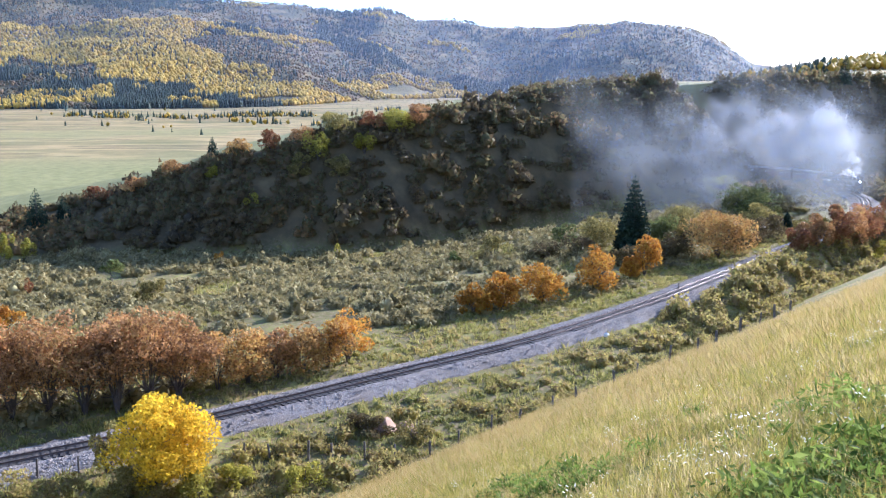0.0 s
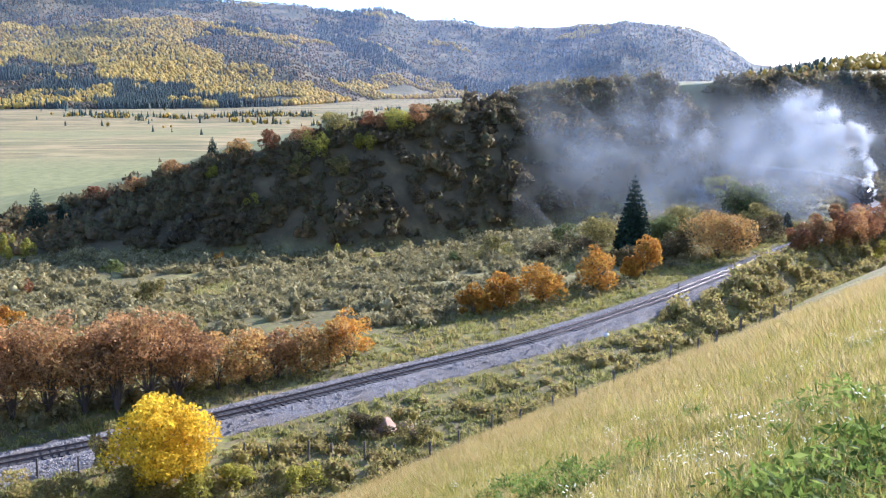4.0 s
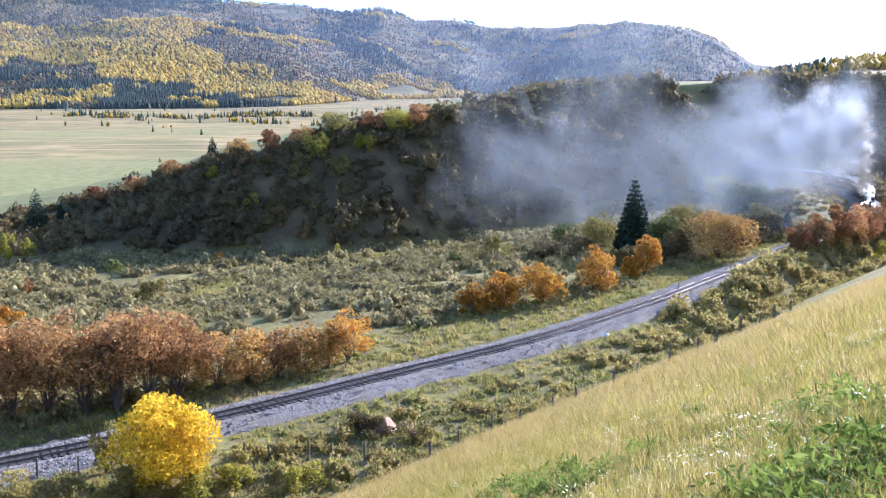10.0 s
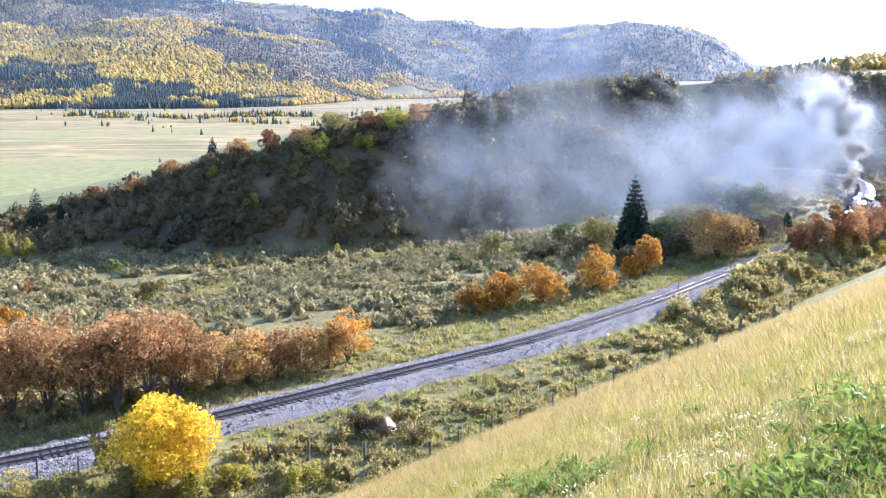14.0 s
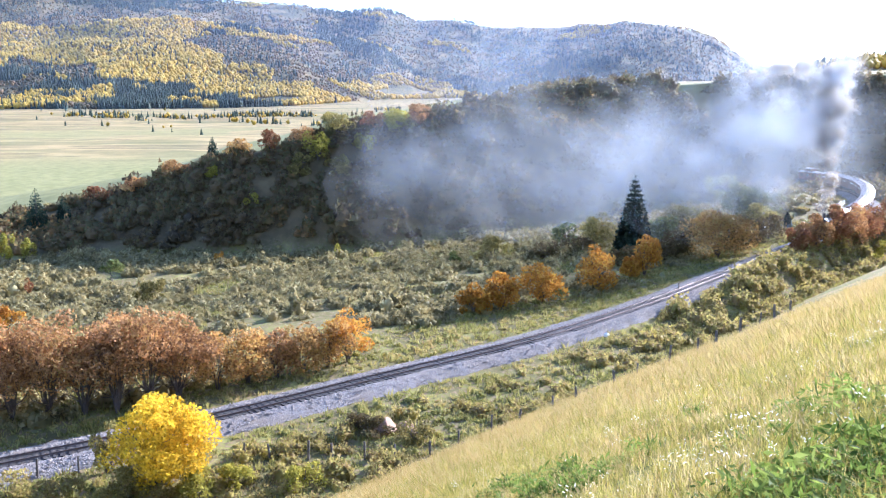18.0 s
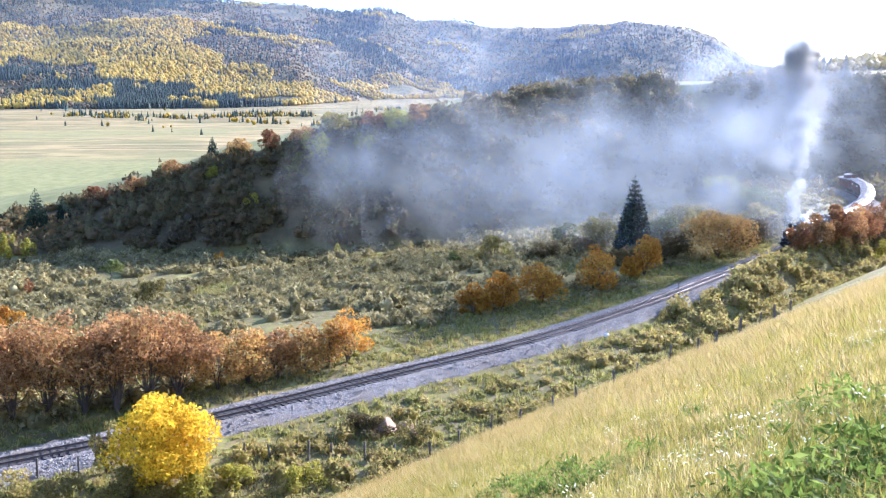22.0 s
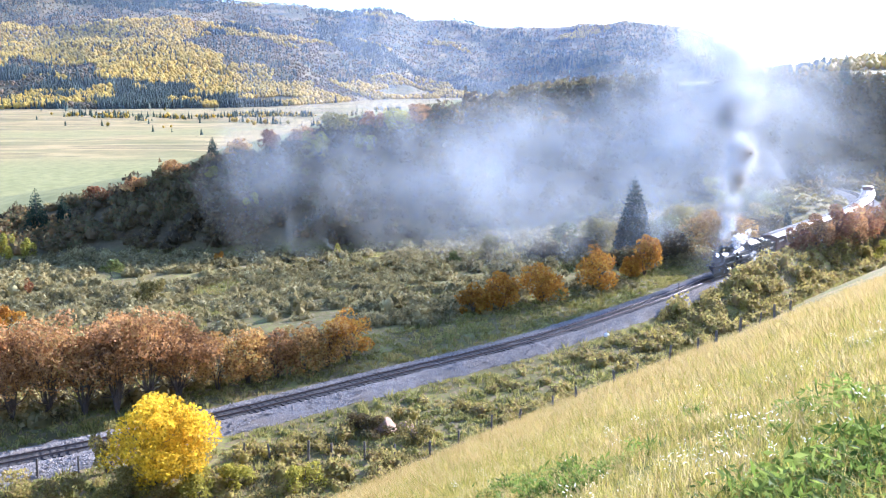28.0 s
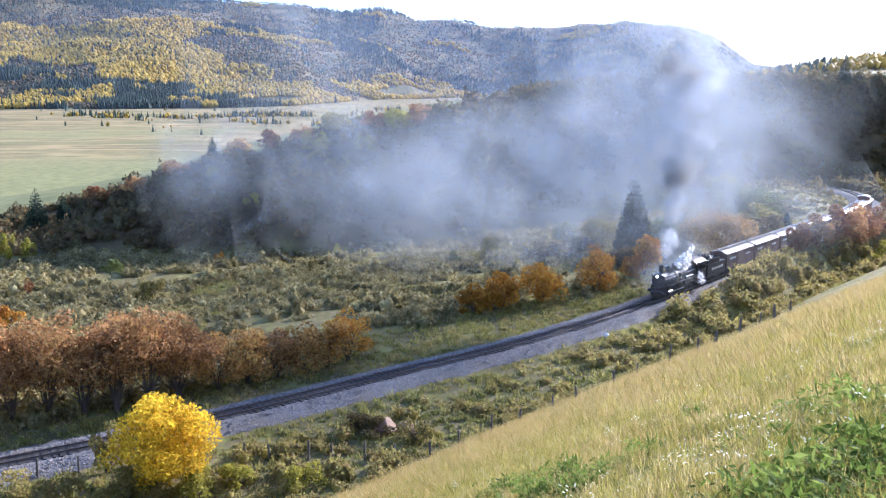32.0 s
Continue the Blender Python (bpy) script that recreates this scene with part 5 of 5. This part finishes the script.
def build_boxcar():
    L, w = 8.4, 1.22
    c = new("boxcar")
    tagged(c, "faded red-brown wooden boxcar with dusty tin roof", "railway car", "cars of the train")
    part("body", sheathed(L, w, 1.0, 3.1, 44), M_CARRED, c)
    part("roof", roof_mesh(L, w, 3.12, 0.32), M_ROOF, c, "dusty peaked tin roof")
    walkway = bmesh.new()
    for y in (-0.2, 0.0, 0.2):
        box(walkway, -L / 2 - 0.15, L / 2 + 0.15, y - 0.085, y + 0.085, 3.5, 3.54)
    part("roof_walk", walkway, M_POST, c, "weathered plank roof walk")
    ribs = bmesh.new()
    for x in np.linspace(-L / 2 + 0.5, L / 2 - 0.5, 9):
        for y in (-1, 1):
            tube(ribs, [(x, y * 1.3, 3.1), (x, y * 0.67, 3.36), (x, 0.12 * y, 3.47)], [0.025] * 3, 4)
    part("roof_seams", ribs, M_ROOF, c)
    for y in (-1, 1):
        door = part("door", box(bmesh.new(), -0.9, 0.9, *sorted((y * (w + 0.03), y * (w + 0.09))), 1.08, 3.0, 0.01), M_CARRED, c, "sliding plank door")
        bm = bmesh.new()
        box(bm, 0.66, 0.72, *sorted((y * (w + 0.09), y * (w + 0.14))), 1.7, 2.2)
        part("handle", bm, M_WHEEL, door)
        part("door_rail", box(bmesh.new(), -2.0, 1.1, *sorted((y * (w + 0.03), y * (w + 0.08))), 3.02, 3.08), M_WHEEL, c)
        bm = bmesh.new()
        for i in range(4):
            box(bm, 1.5 + i * 0.5, 1.5 + i * 0.5 + 0.3, *sorted((y * (w + 0.03), y * (w + 0.042))), 2.2, 2.5)
        for i in range(3):
            box(bm, -3.2 + i * 0.55, -3.2 + i * 0.55 + 0.35, *sorted((y * (w + 0.03), y * (w + 0.042))), 2.2, 2.45)
        part("lettering_bars", bm, M_PALE, c, "faded pale lettering bars")
        lad = bmesh.new()
        for z in np.arange(1.2, 3.1, 0.35):
            tube(lad, [(L / 2 - 0.55, y * (w + 0.08), z), (L / 2 - 0.12, y * (w + 0.08), z)], [0.014] * 2, 5)
        part("ladder", lad, M_WHEEL, c)
        tube(rod := bmesh.new(), [(-L / 2 + 1.4, y * 0.6, 0.85), (-0.8, y * 0.6, 0.5), (0.8, y * 0.6, 0.5), (L / 2 - 1.4, y * 0.6, 0.85)], [0.02] * 4, 6)
        part("truss_rod", rod, M_WHEEL, c)
    part("underframe", box(bmesh.new(), -L / 2, L / 2, -1.1, 1.1, 0.78, 1.0, 0.02), M_BLACK, c)
    part("brake_wheel", lathe(bmesh.new(), [(-L / 2 - 0.2, 0.2), (-L / 2 - 0.17, 0.2)], "x", (0, 0.4, 3.2), 14), M_WHEEL, c)
    for x in (-2.75, 2.75):
        truck(c, x)
    coupler(c, L / 2, 1)
    coupler(c, -L / 2, -1)
    return c


def build_caboose():
    L, w = 5.4, 1.2
    c = new("caboose")
    tagged(c, "dark red wooden caboose with rooftop cupola at the train's end", "caboose")
    part("body", sheathed(L, w, 1.0, 2.95, 30), M_CABOOSE, c)
    part("roof", roof_mesh(L + 1.3, w, 2.97, 0.28), M_ROOF, c, "pale dusty roof")
    part("cupola", sheathed(1.9, 0.95, 3.1, 3.85, 10), M_CABOOSE, c)
    part("cupola_roof", roof_mesh(1.9, 0.95, 3.87, 0.18), M_ROOF, c)
    for y in (-1, 1):
        for x in (-0.45, 0.45):
            part("cupola_window", box(bmesh.new(), x - 0.28, x + 0.28, *sorted((y * 0.97, y * 1.0)), 3.35, 3.72), M_DARKGLASS, c)
        for x in (-1.7, 0.0, 1.7):
            win = part("window", box(bmesh.new(), x - 0.3, x + 0.3, *sorted((y * 1.22, y * 1.245)), 1.95, 2.6), M_DARKGLASS, c)
            fr = bmesh.new()
            for x0, x1, z0, z1 in ((x - 0.37, x + 0.37, 2.6, 2.67), (x - 0.37, x + 0.37, 1.88, 1.95), (x - 0.37, x - 0.3, 1.95, 2.6), (x + 0.3, x + 0.37, 1.95, 2.6)):
                box(fr, x0, x1, *sorted((y * 1.22, y * 1.26)), z0, z1)
            part("frame", fr, M_CABOOSE, win)
    for s in (-1, 1):
        part("platform", box(bmesh.new(), *sorted((s * L / 2, s * (L / 2 + 0.65))), -1.15, 1.15, 0.92, 1.0, 0.01), M_BLACK, c)
        rail = bmesh.new()
        xe = s * (L / 2 + 0.6)
        for y in np.linspace(-1.1, 1.1, 7):
            tube(rail, [(xe, y, 1.0), (xe, y, 1.9)], [0.015] * 2, 5)
        tube(rail, [(xe, -1.1, 1.9), (xe, 1.1, 1.9)], [0.02] * 2, 5)
        part("end_railing", rail, M_WHEEL, c)
        part("end_door", box(bmesh.new(), *sorted((s * L / 2, s * (L / 2 + 0.03))), -0.35, 0.35, 1.02, 2.8), M_CABOOSE, c)
        coupler(c, s * (L / 2 + 0.6), s)
    part("underframe", box(bmesh.new(), -L / 2, L / 2, -1.1, 1.1, 0.78, 1.0, 0.02), M_BLACK, c)
    part("stovepipe", lathe(bmesh.new(), [(3.1, 0.08), (3.75, 0.08), (3.78, 0.14), (3.85, 0.02)], "z", (-1.9, 0.5, 0), 10), M_BLACK, c)
    for x in (-1.75, 1.75):
        truck(c, x)
    return c


# how far along the line the headlight stands: seconds, metres
RUN = [(-40, 455), (-20, 376), (-8, 327), (0, 293.2), (3, 278.6), (6, 268), (9, 257.4), (12, 247.8), (14.5, 239.8), (17, 232.2), (19, 225.2), (21, 217.6), (23, 209.6), (25, 201.6), (27.5, 191.2), (29.5, 182.6), (31, 176.4), (32, 172.2), (34, 163.5)]


def head_at(t):
    """The headlight's place along the line, smoothed."""
    tt = t + np.linspace(-1.2, 1.2, 9)
    return float(np.interp(tt, [r[0] for r in RUN], [r[1] for r in RUN]).mean())


def car_pose(s):
    """Pose of a car whose middle is s metres along the line, running towards its start."""
    xa, ya, _ = on_line(s - 2.6)
    xb, yb, _ = on_line(s + 2.6)
    x, y = (xa + xb) / 2, (ya + yb) / 2
    return pose(float(x), float(y), 0, 0, 0, math.degrees(math.atan2(float(ya - yb), float(xa - xb))))


TRAIN = [(build_locomotive(), 4.75), (build_tender(), 13.75)]
first_car = build_boxcar()
cars = [first_car]
for k in range(6):
    c = copy_thing(first_car, pose(0, 0, 0))
    for o in c.children:
        if o.name.startswith("wheelset"):
            ROLLING.append((o, 0.34, tuple(o.location)))
    cars.append(c)
TRAIN += [(c, 21.3 + 9.25 * k) for k, c in enumerate(cars)]
TRAIN.append((build_caboose(), 21.3 + 9.25 * 7 - 0.7))
TIMES = np.round(np.arange(0, 32.001, 0.5), 3)


def run_train():
    for thing, back in TRAIN:
        walk(thing, [(float(t), car_pose(head_at(t) + back)) for t in TIMES])
    s0 = head_at(0.0)
    for ob, r, p in ROLLING:
        step = 0.16 if r < 0.5 else 0.26
        rows = []
        for t in np.append(np.arange(0, 32.0, step), 32.0):
            turn = math.degrees((s0 - head_at(float(t))) / r)
            rows.append((float(t), pose(*p, 0, turn, 0)))
        walk(ob, rows)



# ---- smoke and steam: rigid billows of small drifting flecks ----
scene.cycles.transparent_max_bounces = 256
S_DARK = smoke_material("dark_coal_smoke", (0.4, 0.355, 0.29), (0.58, 0.53, 0.46), 0.48, 0.7)
S_CORE = smoke_material("pale_stack_smoke", (0.68, 0.68, 0.68), (0.84, 0.85, 0.86), 0.3, 0.7)
S_TAN = smoke_material("tan_rolling_smoke", (0.38, 0.35, 0.3), (0.56, 0.53, 0.48), 0.36, 0.35)
S_ROLL = smoke_material("pale_rolling_smoke", (0.62, 0.625, 0.63), (0.78, 0.79, 0.81), 0.2, 0.35)
S_GREY = smoke_material("grey_smoke", (0.46, 0.48, 0.51), (0.58, 0.6, 0.63), 0.12, 0.16)
S_HAZE = smoke_material("thin_blue_smoke", (0.46, 0.5, 0.53), (0.53, 0.57, 0.6), 0.068, 0.07)
S_STEAM = smoke_material("white_steam", (0.88, 0.88, 0.88), (0.93, 0.93, 0.93), 0.9, 2.5)


def puff_mesh(name, rng, n, r, edge, lobes, mat, soft):
    """Soft-rimmed wisps gathered in rounded lobes; soft: how far they stray."""
    c = rng.normal(size=(lobes, 3))
    c *= (r * 0.62 * rng.uniform(0.2, 1, (lobes, 1)) ** 0.5) / np.linalg.norm(c, axis=1, keepdims=True)
    i = rng.integers(0, lobes, n)
    d = rng.normal(size=(n, 3))
    d /= np.linalg.norm(d, axis=1, keepdims=True)
    p = c[i] + d * (r * rng.uniform(0.2, 0.4, lobes)[i] * rng.uniform(0, 1, n) ** 0.45)[:, None] + rng.normal(0, soft * r, (n, 3))
    a, b = rng.normal(size=(n, 3)), rng.normal(size=(n, 3))
    a /= np.linalg.norm(a, axis=1, keepdims=True)
    b -= a * (a * b).sum(1, keepdims=True)
    b /= np.linalg.norm(b, axis=1, keepdims=True)
    s = (edge * rng.uniform(0.6, 1.4, n))[:, None]
    bend = np.cross(a, b) * s * 0.25
    v = np.stack([p - a * s - b * s + bend, p + a * s - b * s - bend, p + a * s + b * s + bend, p - a * s + b * s - bend], 1).reshape(-1, 3)
    me = mesh_of(name, v, np.arange(4 * n).reshape(-1, 4), mat)
    me.uv_layers.new(name="rim").data.foreach_set("uv", np.tile(np.array([-1, -1, 1, -1, 1, 1, -1, 1], np.float32), n))
    return me


# sizes of billow: how many wisps, radius, a wisp's half width, lobes, how far wisps stray; seconds of age from and to which
# it hangs in the air; how widely it strays; how far it keeps its height
SIZES = {"core": (32, 1.4, 1.0, 5, 0.16, 0.0, 5.2, 0.25, 1.0), "roll": (30, 2.9, 2.0, 6, 0.16, 1.4, 10.0, 0.28, 0.95),
         "billow": (24, 6.0, 4.4, 6, 0.2, 4.5, 18.0, 0.4, 0.6), "cloud": (21, 14.0, 9.5, 8, 0.26, 7.0, 90.0, 0.66, 0.3),
         "low": (24, 3.6, 2.8, 5, 0.25, 0.5, 9.0, 0.12, 0.1)}


def make_puffs():
    rng = np.random.default_rng(21)
    mats = {"dark": S_DARK, "pale": S_CORE, "tan": S_TAN, "roll": S_ROLL, "grey": S_GREY, "haze": S_HAZE}
    tones = {"core": ("dark", "pale"), "roll": ("tan", "roll"), "billow": ("grey", "grey"), "cloud": ("haze", "haze"), "low": ("haze", "haze")}
    kinds = {(key, tone): [puff_mesh(key, rng, *SIZES[key][:4], mats[tone], SIZES[key][4]) for _ in range(4)] for key in SIZES for tone in set(tones[key])}
    words = {"dark": "brownish dark billow of coal smoke above the locomotive", "pale": "pale dense billow of smoke above the stack", "tan": "tan-grey rolling billow of coal smoke",
             "roll": "pale rolling billow of locomotive smoke", "grey": "grey-white soft cloud of locomotive smoke", "haze": "thin bluish veil of drifting locomotive smoke"}
    out = []

    def emit(key, times):
        for te in times:
            tone = tones[key][0 if rng.uniform() < (0.75 if 7.0 < te < 18.0 else 0.35 if te > 23 and key == "roll" else 0.05) else 1]
            ob = new("smoke_puff", kinds[key, tone][int(rng.integers(0, 4))])
            tagged(ob, words[tone], "smoke", "smoke of the locomotive")
            out.append((ob, te, key, rng.normal(size=3), rng.uniform(-1, 1, 3)))
    emit("core", np.arange(-5, 32, 0.28))
    emit("roll", np.arange(-9.5, 30.5, 0.6))
    emit("billow", np.arange(-18, 27.4, 1.1))
    emit("cloud", np.arange(-26, 24, 1.35))
    emit("low", np.arange(18.0, 31.4, 1.2))
    return out


PUFFS = make_puffs()
STEAM = []
for k, (x, y, z, r, n) in enumerate([(-1.0, 0.2, 3.6, 1.1, 1500), (-2.4, -0.2, 3.8, 1.0, 1300), (0.6, 0.5, 3.6, 0.7, 900), (-3.8, 0.0, 4.1, 0.8, 900), (-3.2, 0.5, 5.0, 0.65, 600), (-4.6, 1.6, 1.0, 0.7, 600), (-3.4, 1.5, 1.9, 0.7, 700)]):
    ob = new("steam_jet", puff_mesh("steam", np.random.default_rng(30 + k), n // 30, r, 0.45 * r, 6, S_STEAM, 0.1))
    tagged(ob, "bright white jet of steam over the locomotive", "steam", "steam of the locomotive")
    STEAM.append((ob, x, y, z))


def stack_at(t):
    x, y, _ = on_line(head_at(max(t, -1.5)) + 1.0)
    return np.array([float(x), float(y), 3.95])


CEILING = [(-40, 9), (-8, 10), (0, 12), (5, 15), (8, 19), (11, 28), (15, 34), (20, 34), (24, 27), (28, 23), (32, 23)]


def puff_place(te, t, key, stray):
    """Where a billow that left the stack at te is at t: it rises, slows, and the wind takes it."""
    a = max(0.0, t - te)
    spread, settle = SIZES[key][7:]
    top = float(np.interp(te, [c[0] for c in CEILING], [c[1] for c in CEILING]))
    top *= 1 + 0.12 * float(np.clip(stray[2], -2, 2))
    drift = 1.2 * a + 1.25 * (a - 4.0 * (1 - math.exp(-a / 4.0)))
    drift *= 1.35 if key == "cloud" and te > 13 else 1.0
    p = stack_at(te) + np.array([-0.93 * drift, -0.36 * drift, top * (1 - math.exp(-7.0 * a / top)) + 0.1 * a])
    p[2] = 4 + (p[2] - 4) * (1 - (1 - settle) * (1 - math.exp(-a / (1.0 if key == "low" else 7.0))))
    if key == "low":
        p[2] = 1.6 + 0.3 * stray[2]
    if key == "cloud":
        stray = np.array([stray[0], -1.5 * abs(stray[1]), 0.65 * stray[2]])
    return p + stray * spread * np.array([1.0, 1.0, 0.9]) * (0.6 + min(a, 26.0) ** 0.95)


def blow_smoke():
    step = 1 / FPS
    for ob, te, key, stray, spin in PUFFS:
        r, first, last = SIZES[key][1], te + SIZES[key][5], min(te + SIZES[key][6], 32.0)
        ages = [0, 0.5, 1.2, 2, 3, 4.2, 5.5, 7.5, 10, 13, 17, 22, 28, 35, 45, 60]
        rows = []

        def below(t):
            p = stack_at(t)
            rows.append((float(t), pose(p[0], p[1], -2.5 - 1.8 * r)))
        if first > 0:
            below(0.0)
            if first > 4 * step:
                below(first - step)
        first = max(first, 0.0)
        if last <= first + 0.1:
            below(32.0)
        else:
            for t in sorted({first, *[te + a for a in ages if first + 0.2 < te + a < last - 0.2], last}):
                p = puff_place(te, t, key, stray)
                rows.append((float(t), pose(p[0], p[1], max(p[2], 0.25 * r), *(spin * min(t - te, 40) * 5.0))))
            if last < 32.0 - 2 * step:
                below(last + step)
                below(32.0)
        rows = [q for k, q in enumerate(rows) if k == 0 or frame(q[0]) > frame(rows[k - 1][0])]
        walk(ob, rows if len(rows) > 1 else rows + [(32.0, rows[0][1])])
    for k, (ob, x, y, z) in enumerate(STEAM):
        rows = []
        for t in np.arange(0, 32.01, 0.8):
            m = car_pose(head_at(float(t)) + 4.75)
            w = math.sin(t * 2.1 + k)
            rows.append((float(t), m @ pose(x + 0.25 * w, y + 0.2 * math.cos(t * 1.7 + k), z + 0.15 * w, 25 * w, 20 * math.cos(t + k), 0)))
        walk(ob, rows)


# ---- wooden ties under the rails ----
def build_ties():
    bm = box(bmesh.new(), -1.05, 1.05, -0.1, 0.1, -0.3, -0.125, 0.015)
    me = bpy.data.meshes.new("tie")
    bm.to_mesh(me)
    bm.free()
    me.materials.append(M_TIE)
    v = np.array([c.co for c in me.vertices])
    rng = np.random.default_rng(16)
    made, rest = 0, []
    for s in np.arange(70.0, 300.0, 0.56):
        x, y, a = on_line(s + rng.normal(0, 0.04))
        m = pose(float(x), float(y), rng.uniform(-0.02, 0.01), 0, 0, math.degrees(float(a)) + 90 + rng.normal(0, 1.5))
        if made < 300:
            ob = new("tie", me)
            ob.parent = track_bed
            ob.matrix_local = m
            made += 1
        else:
            rest.append(m)
    vs = np.concatenate([(np.c_[v, np.ones(len(v))] @ np.array(m).T)[:, :3] for m in rest])
    tri = np.array([t.vertices for t in (me.calc_loop_triangles() or me.loop_triangles)])
    f = np.concatenate([tri + i * len(v) for i in range(len(rest))])
    tagged(part("far_ties", mesh_of("far_ties", vs, f, M_TIE), M_TIE, track_bed), kind="stuff")


build_ties()


def motions():
    run_train()
    blow_smoke()


motions()
